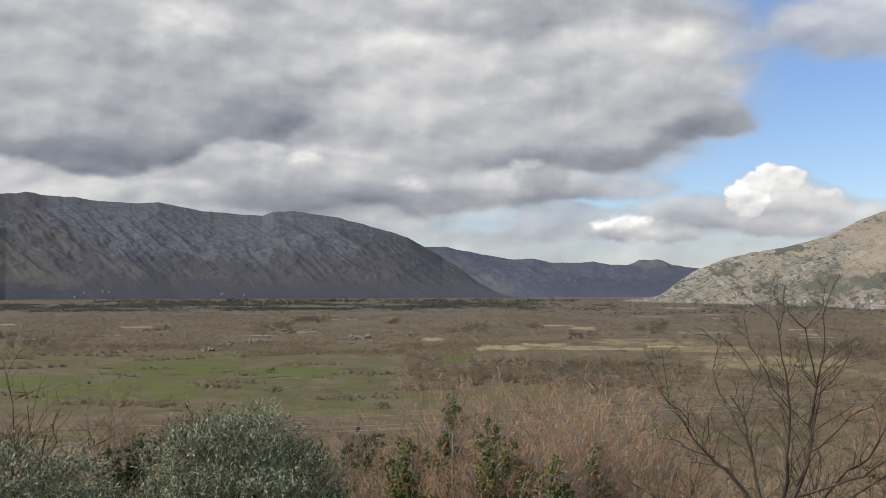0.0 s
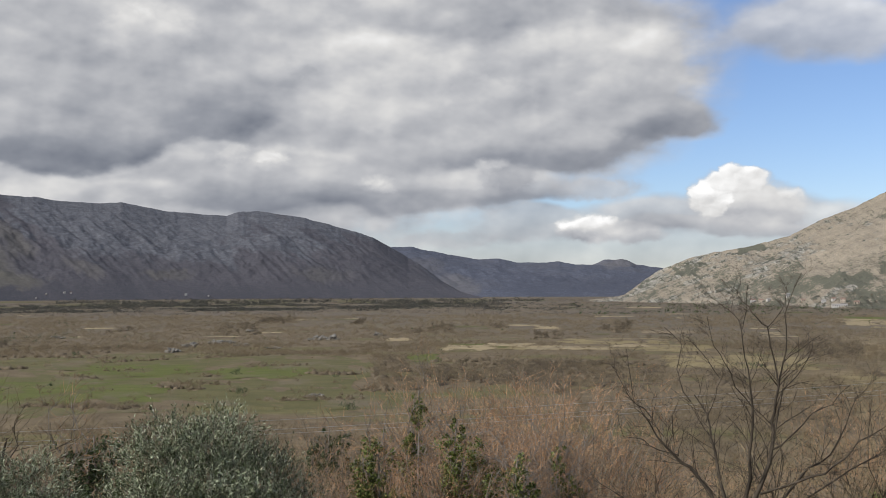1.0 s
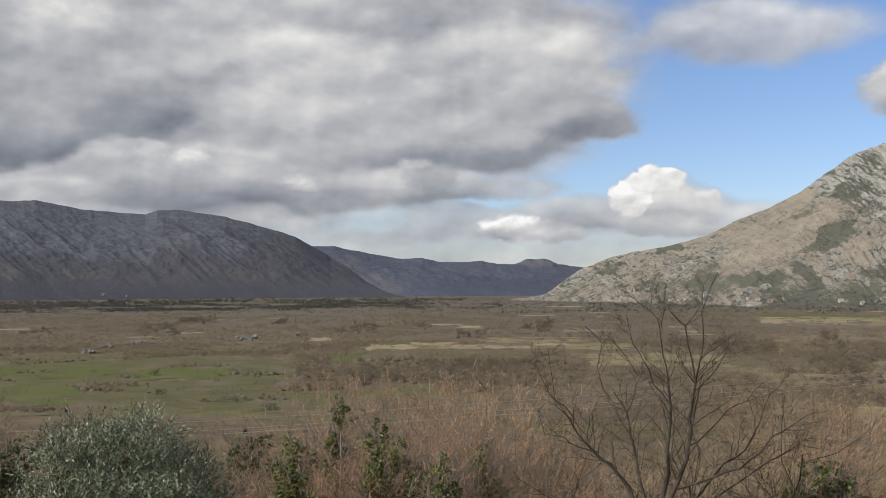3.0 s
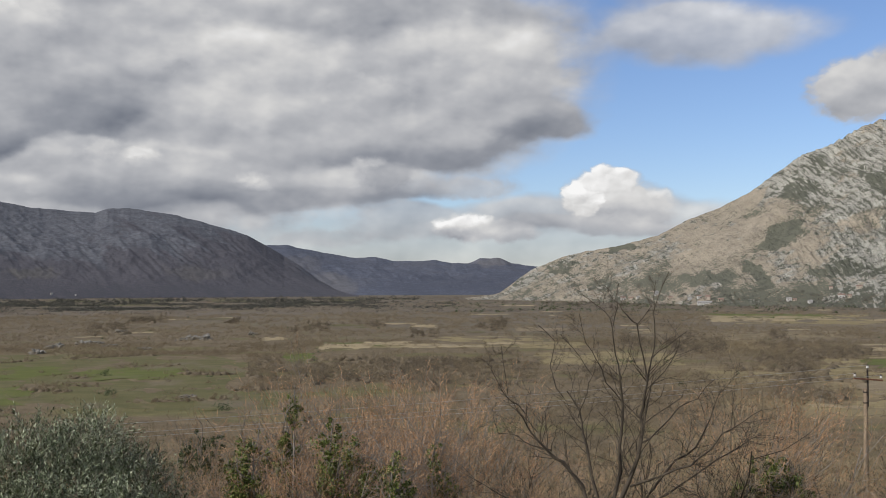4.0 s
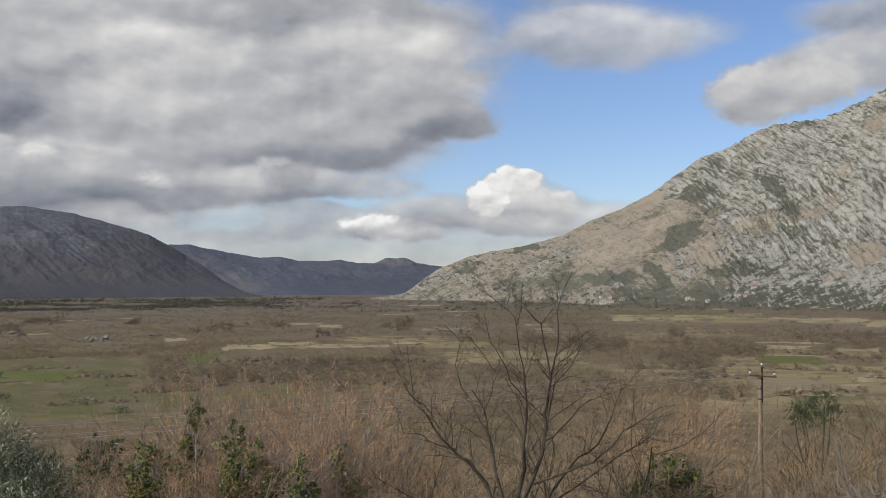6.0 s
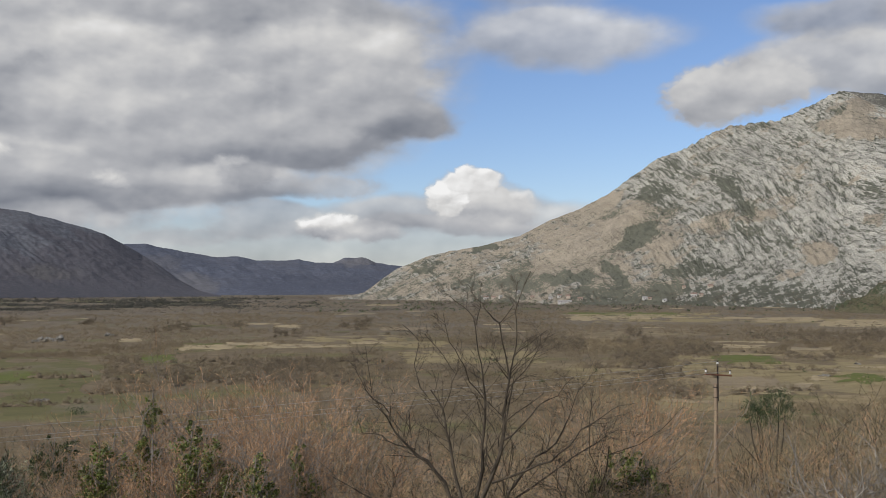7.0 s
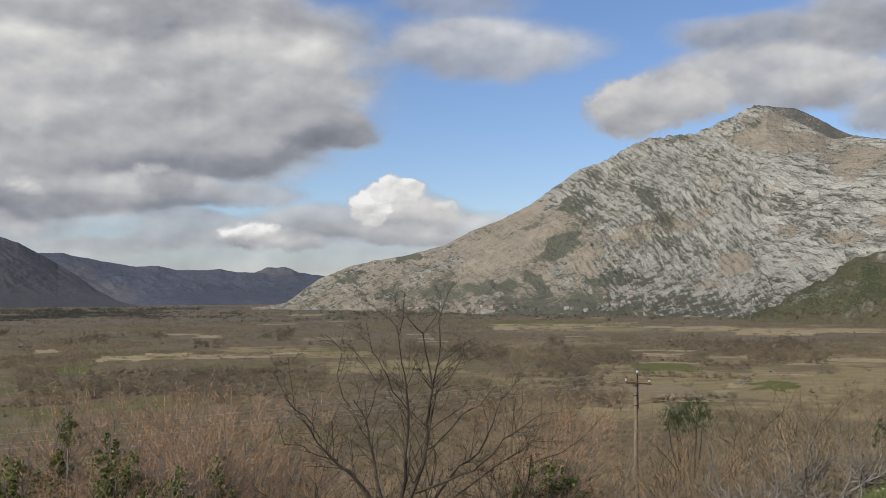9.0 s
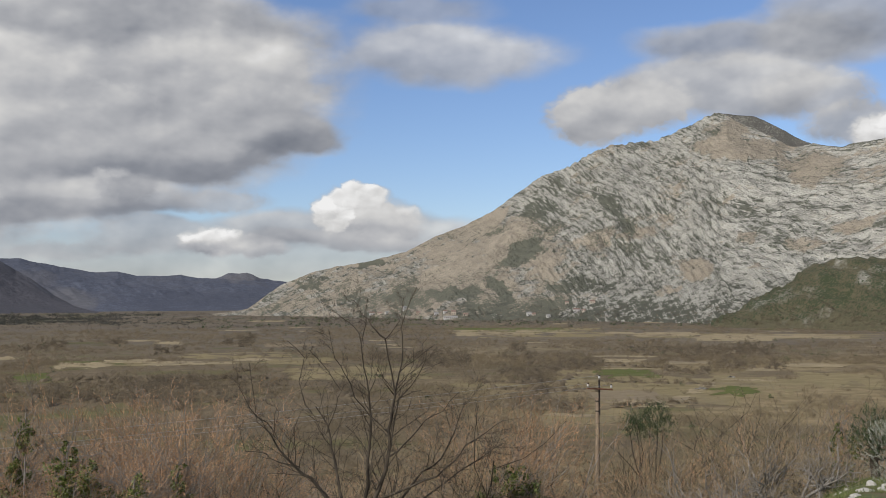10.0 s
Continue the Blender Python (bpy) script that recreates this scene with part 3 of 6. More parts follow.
RUST = plain_material("rusty_steel", (0.17, 0.08, 0.05), (0.33, 0.165, 0.105), 9.0, 0.75, 0.3)
DARK_IRON = plain_material("dark_iron", (0.035, 0.03, 0.028), (0.09, 0.075, 0.065), 9.0, 0.6, 0.5)
PORCELAIN = plain_material("white_porcelain", (0.42, 0.41, 0.39), (0.6, 0.59, 0.57), 8.0, 0.25)
WIRE = plain_material("aluminium_wire", (0.30, 0.29, 0.275), (0.42, 0.41, 0.39), 2.0, 0.5, 0.4)
PLASTER = plain_material("white_plaster", (0.40, 0.39, 0.37), (0.58, 0.565, 0.54), 0.5)
OCHRE = plain_material("ochre_plaster", (0.36, 0.31, 0.25), (0.46, 0.40, 0.33), 0.5)
TILES = plain_material("clay_roof_tiles", (0.20, 0.135, 0.11), (0.29, 0.20, 0.165), 1.0)
SLATE = plain_material("grey_roof", (0.22, 0.21, 0.20), (0.36, 0.35, 0.34), 1.0)
PANE = plain_material("dark_window_glass", (0.03, 0.035, 0.04), (0.06, 0.065, 0.07), 1.0, 0.15)
# twig colour darkened to stand for the shade between clumps
UNDERWOOD = plant_material("shaded_undergrowth_twigs", (0.045, 0.033, 0.020), (0.105, 0.076, 0.046), (0.21, 0.157, 0.098), 0.12)
# dark crowns; in the far valley this colour also stands for cloud shade
DARK_WOOD = plant_material("dark_wood", (0.045, 0.046, 0.040), (0.075, 0.076, 0.066), (0.12, 0.12, 0.10), 0.01, sheer=0.4)
GROVE = plant_material("grove_twigs", (0.085, 0.069, 0.049), (0.140, 0.116, 0.083), (0.215, 0.181, 0.131), 0.02, vary=0.3, sheer=0.3)
PLOUGH = meadow_material("tilled_soil", (0.18, 0.142, 0.088), (0.25, 0.20, 0.127), 0.4)
LICHEN_BARK = bark_material("lichen_bark", (0.085, 0.075, 0.065), (0.34, 0.315, 0.28), 9.0)

# ---- land ----
def build_ground():
    fine = np.arange(-30, 56.01, 0.3)
    az = np.concatenate([np.arange(56, 330, 4.0), fine + 360])
    az = np.concatenate([az, [az[0] + 360]])
    r = np.concatenate([[0.001], np.geomspace(1.5, 4950, 190)])
    A, R = np.meshgrid(az, r, indexing="ij")
    x, y = plan(A, R)
    x, y = x + 0.17, y - 0.23
    z = ground(x, y)
    me = mesh_of("ground", np.stack([x, y, z], -1).reshape(-1, 3), grid_faces(*A.shape)[:, ::-1], True)
    turf = (smooth(34.5, 39, (A - 360)) * (1 - smooth(60, 75, A - 360)) * smooth(16, 22, R) * (1 - smooth(38, 50, R)) * smooth(0.35, 0.55, fbm(x / 4, y / 4, 3))).ravel()
    me.attributes.new("turf", "FLOAT", "POINT").data.foreach_set("value", turf.astype(np.float32))
    bearing = np.where(A > 180, A - 360, A)
    # painted haze: grows with distance from the eye, in loose patches
    haze_tint = smooth(620, 1100, R) * (0.65 + 0.7 * (fbm(x / 300, y / 300, 3) - 0.5))
    dry = smooth(17, 26, bearing) * (1 - smooth(60, 90, bearing)) * smooth(110, 260, R) * (1 - smooth(1300, 1800, R)) * smooth(0.38, 0.62, fbm(x / 70 + 5, y / 60 + 3, 4, 0.6))
    for key, val in (("haze_tint", haze_tint), ("dry", dry)):
        me.attributes.new(key, "FLOAT", "POINT").data.foreach_set("value", np.clip(val, 0, 1).ravel().astype(np.float32))
    return thing("ground", me, GROUND, "brown hillside falling to a wide scrubby valley floor", "ground", "structure")


build_ground()


RANGES = {}


def build_range(name, ridge, foot, crest, mat, label, cols, rows, shape, paint, rough_m, bed=None, gully=90.0, az_range=None, lean=0.0, crag=0.0):
    """A mountain as relief over bearing and distance: ridge gives the crest's elevation by bearing, foot and crest their distances."""
    a0, a1 = az_range or (ridge[0][0], ridge[-1][0])
    az = np.linspace(a0, a1, cols)
    s = np.concatenate([np.linspace(-0.02, 1, rows), np.linspace(1.03, 1.5, 14)])
    A, S = np.meshgrid(az, s, indexing="ij")
    e = np.interp(A, *zip(*ridge))
    e = e + 0.09 * (fbm(A * 2.2, 0 * A + len(name), 4, 0.6) - 0.5)
    f, c = np.interp(A, *zip(*foot)), np.interp(A, *zip(*crest))
    R = f + S * (c - f)
    top = EYE + c * np.tan(np.radians(e)) + 0.0
    x, y = plan(A, R)
    u = np.radians(A) * c
    g = np.where(S <= 1, shape(np.clip(S, 0, 1)), 1 - 1.1 * (S - 1))
    reach = max(3, int(cols * 3.0 / (a1 - a0)))
    pad = np.pad(top[:, 0], reach, mode="edge")
    soft = np.convolve(pad, np.hanning(2 * reach + 1) / np.hanning(2 * reach + 1).sum(), mode="valid")[:, None]
    top = soft + (top - soft) * smooth(0.55, 1.0, S)
    z = top * g
    body = np.clip(4 * S * (1 - S), 0, 1) * smooth(0, 0.25, S) + 0.10 * smooth(0.8, 1, S)
    tall = np.clip(top / 300, 0.2, 1.2)
    lean_u = u + lean * (c - f) * S
    cut = ridged(lean_u / gully + 0.7 * fbm(u / 260, S * 2.5, 3), S * 1.6 + fbm(u / 400, S, 2), 5, 0.5)
    z = z + body * tall * rough_m * ((cut - 0.6) * 1.4 + (fbm(u / 90, R / 90, 5, 0.6) - 0.5) * 0.9)
    z = z + smooth(0.02, 0.15, S) * crag * ((ridged(u / 42, R / 60, 4, 0.6) - 0.6) * 1.0 + (fbm(u / 14, R / 22, 3, 0.6) - 0.5) * 0.7) * (0.35 + 0.65 * body)
    slope, length, lift = bed(A, S) if bed else (0.0 * A, 20.0, 0.0)
    du = np.gradient(u, axis=0)
    shear = np.cumsum(slope * du, axis=0)
    across = top * g + shear + 9 * (fbm(u / 190, R / 260, 3) - 0.5)
    along = u
    layer = np.clip(0.5 + (fbm(along / (length * 4.5), across / length, 4, 0.6) - 0.5) * 2.6, 0, 1)
    z = z + (layer - 0.5) * lift * smooth(0.05, 0.2, S)
    z = np.where(S < 0, -1.5, z)
    RANGES[name] = (az, R, z)
    me = mesh_of(name, np.stack([x, y, z], -1).reshape(-1, 3), grid_faces(*A.shape)[:, ::-1], True)
    soil, scrub, bare = paint(A, S, u, R, z)
    scrub = scrub + (0.12 * smooth(0.45, 0.15, layer) * bare if bed else 0.0)
    for key, val in (("soil", soil), ("scrub", scrub), ("bare", bare), ("along", along), ("across", across)):
        me.attributes.new(key, "FLOAT", "POINT").data.foreach_set("value", np.asarray(val, np.float32).ravel())
    return thing(name, me, mat, label, "mountain", "structure")


def spots(A, E, *list_of):
    """Soft patches by bearing and elevation, with half sizes, lean and weight."""
    A, E = A + 1.0 * (fbm(A / 0.6, E / 0.6, 4, 0.65) - 0.5), E + 0.8 * (fbm(A / 0.5 + 50, E / 0.45, 4, 0.65) - 0.5)
    total = 0.0
    for a, e, ra, re, lean, w in list_of:
        da, de = A - a, E - e
        total = total + w * (1 - smooth(0.5, 1.1, np.hypot((da - lean * de) / ra, de / re)))
    return total


def left_paint(A, S, u, R, z):
    n = fbm(u / 220, S * 3, 5)
    lean_u = u + 420 * S
    ribs = fbm(lean_u / 75, S * 2.2, 4, 0.6) - 0.5
    low = smooth(0.62, 0.12, S + 0.5 * (fbm(lean_u / 160, S * 2, 4) - 0.5))
    soil = 0.12 + 0.7 * (n - 0.4) + 0.75 * low + 0.55 * smooth(-5.5, -1.0, A) + 1.1 * ribs + 0.35 * smooth(-19.0, -22.0, A)
    scrub = 0.08 + 0.7 * (fbm(lean_u / 60, S * 6, 4) - 0.47) - 0.6 * ribs + 0.30 * smooth(0.2, 0.03, S) + 0.2 * low
    E = np.degrees(np.arctan2(z - EYE, R))
    dry = spots(A, E, (-22.0, 1.6, 2.2, 1.1, -1.2, 0.9), (-20.5, 0.4, 2.5, 0.5, -1.5, 0.9), (-20.0, 2.4, 0.9, 1.2, -0.8, 0.6), (-12.5, 0.6, 1.5, 0.3, -2.0, 0.5), (-16.5, 0.9, 0.8, 0.6, -1.5, 0.4), (-4.5, 0.6, 2.0, 0.5, -1.0, 0.4), (-27, 1.5, 4, 2, 0, 0.8))
    return soil + 0.5 * dry, scrub - 0.5 * dry, np.clip(dry * (0.7 + 0.9 * (n - 0.5)), 0, 1)


# the ridge's cloud shade is in its base colour; the sun still reaches it
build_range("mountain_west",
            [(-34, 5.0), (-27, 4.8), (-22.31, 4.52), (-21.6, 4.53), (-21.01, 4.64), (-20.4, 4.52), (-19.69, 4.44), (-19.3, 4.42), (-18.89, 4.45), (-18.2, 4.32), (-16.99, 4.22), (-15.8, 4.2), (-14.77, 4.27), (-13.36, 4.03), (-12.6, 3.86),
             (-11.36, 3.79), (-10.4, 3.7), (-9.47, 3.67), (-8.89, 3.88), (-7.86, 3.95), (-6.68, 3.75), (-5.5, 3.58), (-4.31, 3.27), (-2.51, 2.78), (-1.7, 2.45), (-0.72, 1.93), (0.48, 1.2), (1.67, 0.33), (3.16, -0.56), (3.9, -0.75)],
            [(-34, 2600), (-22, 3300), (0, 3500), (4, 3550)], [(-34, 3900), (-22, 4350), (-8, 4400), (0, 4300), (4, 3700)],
            LIME_SHADED, "long gullied limestone mountain ridge, coloured dark for cloud shade and blue for haze", 640, 120, lambda s: s**0.95, left_paint, 24.0, gully=150.0, lean=0.42, crag=3.2)


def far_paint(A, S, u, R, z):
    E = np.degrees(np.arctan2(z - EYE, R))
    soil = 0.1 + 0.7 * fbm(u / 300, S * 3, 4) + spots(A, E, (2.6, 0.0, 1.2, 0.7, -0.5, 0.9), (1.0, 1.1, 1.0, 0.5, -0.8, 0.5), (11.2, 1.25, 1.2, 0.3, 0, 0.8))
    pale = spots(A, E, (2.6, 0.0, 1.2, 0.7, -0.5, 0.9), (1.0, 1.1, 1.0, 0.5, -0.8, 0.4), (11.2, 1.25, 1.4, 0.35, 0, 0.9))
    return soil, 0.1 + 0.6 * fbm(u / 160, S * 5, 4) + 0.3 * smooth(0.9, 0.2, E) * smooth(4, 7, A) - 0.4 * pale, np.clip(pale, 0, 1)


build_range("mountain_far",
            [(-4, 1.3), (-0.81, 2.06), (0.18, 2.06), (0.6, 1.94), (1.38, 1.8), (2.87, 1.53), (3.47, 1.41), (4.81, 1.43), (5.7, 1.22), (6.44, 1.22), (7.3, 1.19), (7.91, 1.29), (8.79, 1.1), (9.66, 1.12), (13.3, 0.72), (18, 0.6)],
            [(-4, 3900), (18, 3900)], [(-4, 4600), (18, 4600)], LIME_HAZY, "distant hills closing the valley, tinted blue-grey for haze", 320, 70, lambda s: s**0.9, far_paint, 30.0, gully=170.0, lean=0.4, crag=2.5)
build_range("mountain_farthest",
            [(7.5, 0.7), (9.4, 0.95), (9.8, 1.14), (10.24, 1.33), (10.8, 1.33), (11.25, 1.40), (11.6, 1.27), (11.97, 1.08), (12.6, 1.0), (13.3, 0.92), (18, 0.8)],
            [(7.5, 4620), (18, 4620)], [(7.5, 4820), (18, 4820)], LIME_HAZY, "distant hill behind the valley's end, tinted pale blue for haze", 130, 40, lambda s: s**0.9, far_paint, 30.0, gully=150.0, lean=0.3, crag=4.0)


def right_bed(A, S):
    k = np.interp(A, [11, 20, 26, 28.5, 32.5, 34.5, 37, 39, 41, 44], [0.4, 0.45, 0.55, 0.62, 0.62, 0.54, 0.50, 0.42, 0.30, -0.1])
    return k, np.interp(A, [11, 24, 30, 44], [12, 12, 11, 10]), np.interp(A, [11, 25, 29, 35, 38, 44], [0.5, 2.0, 6.5, 6.0, 4.5, 5.0])


def right_paint(A, S, u, R, z):
    E = np.degrees(np.arctan2(z - EYE, R))
    soil = 0.20 + 0.9 * (fbm(u / 90, R / 140, 4) - 0.45)
    soil += 0.46 * smooth(29.3, 26.5, A) * smooth(5.2, 3.8, E) * (0.75 + 0.25 * smooth(15, 21, A))
    soil += spots(A, E, (37.3, 7.55, 3.0, 0.7, -1.8, 0.6), (36.4, 8.6, 1.3, 0.7, 0, 0.45), (40.6, 6.6, 1.8, 0.6, -0.5, 0.4), (34.70, 1.39, 0.9, 0.75, 0, 0.62), (37.20, 3.03, 1.0, 0.3, 0, 0.5), (37.59, 1.24, 0.9, 0.4, 1.0, 0.4), (31.2, 3.4, 1.6, 0.5, -0.5, 0.35), (40.13, 5.86, 0.9, 0.5, 0, 0.4),
                  (42.34, 3.48, 1.2, 0.4, 0, 0.35), (29.75, 2.86, 0.9, 0.9, 0, 0.4), (33.20, 0.18, 1.2, 0.5, 0, 0.35), (39.93, 2.69, 1.0, 0.5, 0, 0.4))
    scrub = 0.03 + 0.75 * (fbm(u / 70, R / 110, 5) - 0.48) + 0.05 * smooth(28, 25, A)
    scrub += spots(A, E, (28.30, 4.21, 3.6, 1.7, -0.4, 0.30), (36.40, 5.07, 1.6, 1.0, -0.8, 0.12), (25.91, 2.54, 1.1, 0.65, 0.6, 1.0), (25.16, 1.95, 0.9, 0.35, 1.0, 0.7), (24.55, 0.46, 0.45, 0.75, -0.8, 1.0), (26.37, 4.68, 1.3, 0.55, 0.5, 0.75), (27.27, 5.71, 0.8, 0.3, 1.0, 0.6), (24.42, 3.51, 0.6, 0.4, 1.0, 0.3),
                   (30.51, 4.62, 0.65, 1.4, -0.6, 0.8), (31.36, 2.54, 0.8, 0.6, -0.6, 0.55), (29.78, 5.37, 0.4, 0.6, -0.5, 0.5), (28.85, 0.64, 2.4, 0.45, 0, 0.65), (32.65, 1.94, 0.9, 0.35, 0, 0.4), (22.01, 0.24, 1.6, 0.4, 0.4, 0.6),
                   (17.68, 1.81, 1.0, 0.2, 2.5, 0.9), (14.36, 0.77, 0.9, 0.6, 0.5, 0.6), (16.95, -0.04, 1.2, 0.4, 0, 0.35), (12.31, -0.46, 0.8, 0.3, 0, 0.35), (19.78, 0.96, 0.9, 0.4, -0.5, 0.3), (19.47, 0.10, 1.2, 0.7, 0, 0.5), (37.22, 4.41, 0.6, 0.5, 0, 0.5), (28.27, 1.69, 0.8, 0.5, 0, 0.25), (35.75, 8.41, 0.3, 0.35, 0, 0.4),
                   (36.18, 0.45, 0.7, 0.4, 0, 0.35), (41.52, 1.95, 0.9, 0.35, 0, 0.4))
    scrub += 0.4 * smooth(0.1, -0.45, E) * smooth(20, 25, A) + 0.2 * smooth(1.0, -0.1, E)
    bare = smooth(24.5, 29.5, A + 1.6 * (E - 4)) * smooth(0.6, 2.0, E + 0.03 * (A - 30)) * smooth(0.75, 0.4, soil + 0.5 * (fbm(u / 60, R / 80, 4) - 0.5))
    return soil, scrub, np.clip(bare, 0, 1)


build_range("mountain_east",
            [(9.5, -0.85), (11.07, -0.65), (13.1, 0.78), (14.9, 1.46), (16, 1.69), (17.8, 1.99), (19.6, 2.49), (21.1, 3.23), (22.6, 3.82), (24.1, 4.56), (25.6, 5.58), (26.8, 6.4),
             (28, 6.74), (28.9, 7.31), (30.4, 7.92), (31.9, 8.05), (32.7, 8.14), (33.2, 8.28), (33.89, 8.57), (35.33, 9.23), (35.95, 9.40), (36.32, 9.34), (37.01, 8.84), (37.7, 8.47), (38.66, 7.99), (39.48, 7.50), (39.88, 7.46), (40.56, 7.70), (41.1, 7.59), (41.89, 7.44), (43.93, 7.71), (52, 8.6)],
            [(9.5, 2750), (16, 2340), (22, 1960), (28, 1880), (34, 1710), (39, 1520), (44, 1390), (52, 1300)],
            [(9.5, 2950), (14, 2800), (20, 2750), (28, 2850), (36, 3000), (44, 2700), (52, 2600)],
            LIME_SUN, "sunlit grey limestone mountain with tilted rock beds and scrub", 740, 220, lambda s: 0.75 * s + 0.25 * s**2.2, right_paint, 26.0, right_bed, 330.0, lean=-0.3, crag=3.5)


# high scrub weight darkens the whole shoulder, as its shade would
def shoulder_paint(A, S, u, R, z):
    return 0.5 + 0.8 * (fbm(u / 60, R / 60, 4) - 0.5), 0.75 + 0.8 * (fbm(u / 40, R / 50, 4) - 0.5), 0 * A


build_range("summit_shoulder", [(34.6, 8.5), (35.4, 9.0), (35.95, 9.38), (36.74, 9.25), (37.58, 9.15), (38.13, 8.95), (38.95, 8.48), (39.76, 7.97), (40.43, 7.62), (41.08, 7.0), (42, 6.4)],
            [(34.6, 3010), (42, 2960)], [(34.6, 3080), (42, 3080)], SHOULDER, "back shoulder of the summit, coloured dark for its shaded face", 220, 60, lambda s: 0.55 + 0.45 * s, shoulder_paint, 10.0, gully=60.0, lean=0.4, crag=3.0)


def knoll_paint(A, S, u, R, z):
    return 0.7 + 0.6 * (fbm(u / 60, R / 60, 4) - 0.5), 0.50 + 0.9 * (fbm(u / 40, R / 50, 4) - 0.5) - 0.5 * smooth(0.25, 0.0, S), 0 * A


build_range("knoll_east", [(35.4, -1.4), (36.57, -0.85), (37.41, -0.28), (38.8, 0.57), (40.17, 1.33), (40.71, 1.66), (41.51, 1.93), (42.31, 2.02), (43.8, 1.9), (48, 2.3), (52, 2.6)],
            [(35.4, 1480), (44, 1300), (52, 1250)], [(35.4, 1540), (44, 1560), (52, 1560)], KNOLL, "low green scrub-covered rocky knoll at the mountain foot", 220, 90,
            lambda s: np.sin(s * np.pi / 2), knoll_paint, 16.0, lambda A, S: (0.3 + 0 * A, 9 + 0 * A, 8 + 0 * A), 60.0, crag=5.0)

# ---- valley: fields, brush, outcrops ----
def floor_reach(el):
    """Distance at which a downward sight line meets the valley floor."""
    return EYE / np.tan(np.radians(-np.asarray(el, float)))


FIELDS = []


def field(name, mat, label, az0, el0, az1, el1, uneven=0.25, lift=0.1):
    """A field between two corners of sight, with a wavering outline, laid over the ground."""
    near, far = floor_reach(min(el0, el1)), floor_reach(max(el0, el1))
    FIELDS.append((az0, az1, near, far))
    ca, cr, ha, hr = (az0 + az1) / 2, (near + far) / 2, (az1 - az0) / 2, (far - near) / 2
    rings, sides = 5, 44
    t = np.arange(sides) / sides * 2 * np.pi
    k = 1 + uneven * (fbm(9 + 2.6 * np.cos(t) + ca, 9 + 2.6 * np.sin(t) + cr / 50, 4, 0.65) - 0.5) * 2.6
    square = 1 / np.maximum(np.abs(np.cos(t)), np.abs(np.sin(t))) ** 0.7
    rho = np.linspace(0.02, 1, rings)[:, None]
    a, r = ca + ha * rho * (np.cos(t) * square * k)[None], cr + hr * rho * (np.sin(t) * square * k)[None]
    x, y = plan(a, r)
    z = ground(x, y) + 0.5 * lift
    i = np.arange(rings * sides).reshape(rings, sides)
    j = np.roll(i, -1, axis=1)
    faces = np.stack([i[:-1], i[1:], j[1:], j[:-1]], -1).reshape(-1, 4)
    return thing(name, mesh_of(name, np.stack([x, y, z], -1).reshape(-1, 3), faces[:, ::-1], True), mat, label, "field", "structure")


for a0, e0, a1, e1 in ((-23.72, -3.64, -1.91, -6.45), (-20.66, -3.39, -10.73, -4.20), (-6.65, -5.42, 0.18, -6.40), (-12.83, -3.70, -9.69, -4.02)):
    field("pasture", PASTURE, "rough winter pasture with dull yellow-green grass", a0, e0, a1, e1)
for a0, e0, a1, e1 in ((29.97, -4.04, 37.33, -5.61), (26.72, -6.16, 30.08, -6.59), (35.13, -4.11, 39.79, -5.07), (22.00, -1.61, 30.28, -2.05), (7.89, -2.77, 13.64, -3.06), (13.69, -3.55, 20.79, -4.27),
                       (30.87, -1.87, 43.73, -2.10), (27.48, -3.78, 29.67, -4.80), (39.27, -3.82, 43.67, -4.56), (1.97, -3.15, 11.65, -3.38)):
    field("pasture", PALE_PASTURE, "rough winter pasture with pale yellow-green grass", a0, e0, a1, e1, 0.35)
for a0, e0, a1, e1 in ((-20.64, -4.61, -12.72, -5.78), (-10.01, -4.15, -5.32, -4.79), (-17.18, -3.94, -11.30, -4.48), (-0.12, -3.63, 1.43, -3.98), (29.74, -3.72, 32.80, -4.16), (35.46, -4.56, 37.61, -5.04),
                       (-22.19, -4.45, -20.11, -5.12), (22.05, -1.58, 27.73, -1.79), (2.27, -3.06, 5.24, -3.32)):
    field("meadow", MEADOW, "fresh green meadow among brown scrub", a0, e0, a1, e1, 0.55, 0.22)
for a0, e0, a1, e1 in ((28.96, -4.78, 32.53, -5.46), (29.83, -3.50, 32.56, -3.64), (12.23, -2.31, 14.87, -2.51)):
    field("tilled_field", PLOUGH, "bare brown tilled field in the valley", a0, e0, a1, e1, 0.3, 0.28)
for a0, e0, a1, e1 in ((28.34, -4.27, 35.26, -4.55), (26.90, -4.57, 29.47, -4.89), (28.89, -5.76, 31.41, -6.50), (35.26, -3.99, 38.61, -4.25), (12.12, -3.10, 15.69, -3.42), (21.92, -4.51, 26.16, -4.69)):
    field("pasture", PALE_PASTURE, "rough winter pasture with pale yellow-green grass", a0, e0, a1, e1, 0.35, 0.16)
for a0, e0, a1, e1 in ((21.96, -1.68, 28.08, -1.80), (22.40, -1.83, 26.64, -1.95), (31.47, -1.82, 34.89, -2.03), (34.76, -1.97, 38.64, -2.27), (29.79, -1.79, 31.47, -1.90), (29.49, -3.04, 32.84, -3.12), (26.89, -6.08, 29.51, -6.26),
                       (29.77, -3.67, 32.89, -3.72), (35.53, -4.21, 38.61, -4.28), (36.99, -3.62, 38.62, -3.76), (33.41, -5.04, 34.31, -5.30), (34.18, -4.69, 34.98, -4.95), (34.72, -4.34, 35.58, -4.60)):
    field("stubble_field", STRAW, "pale strip of dry straw-coloured grass", a0, e0, a1, e1, 0.4, 0.30)
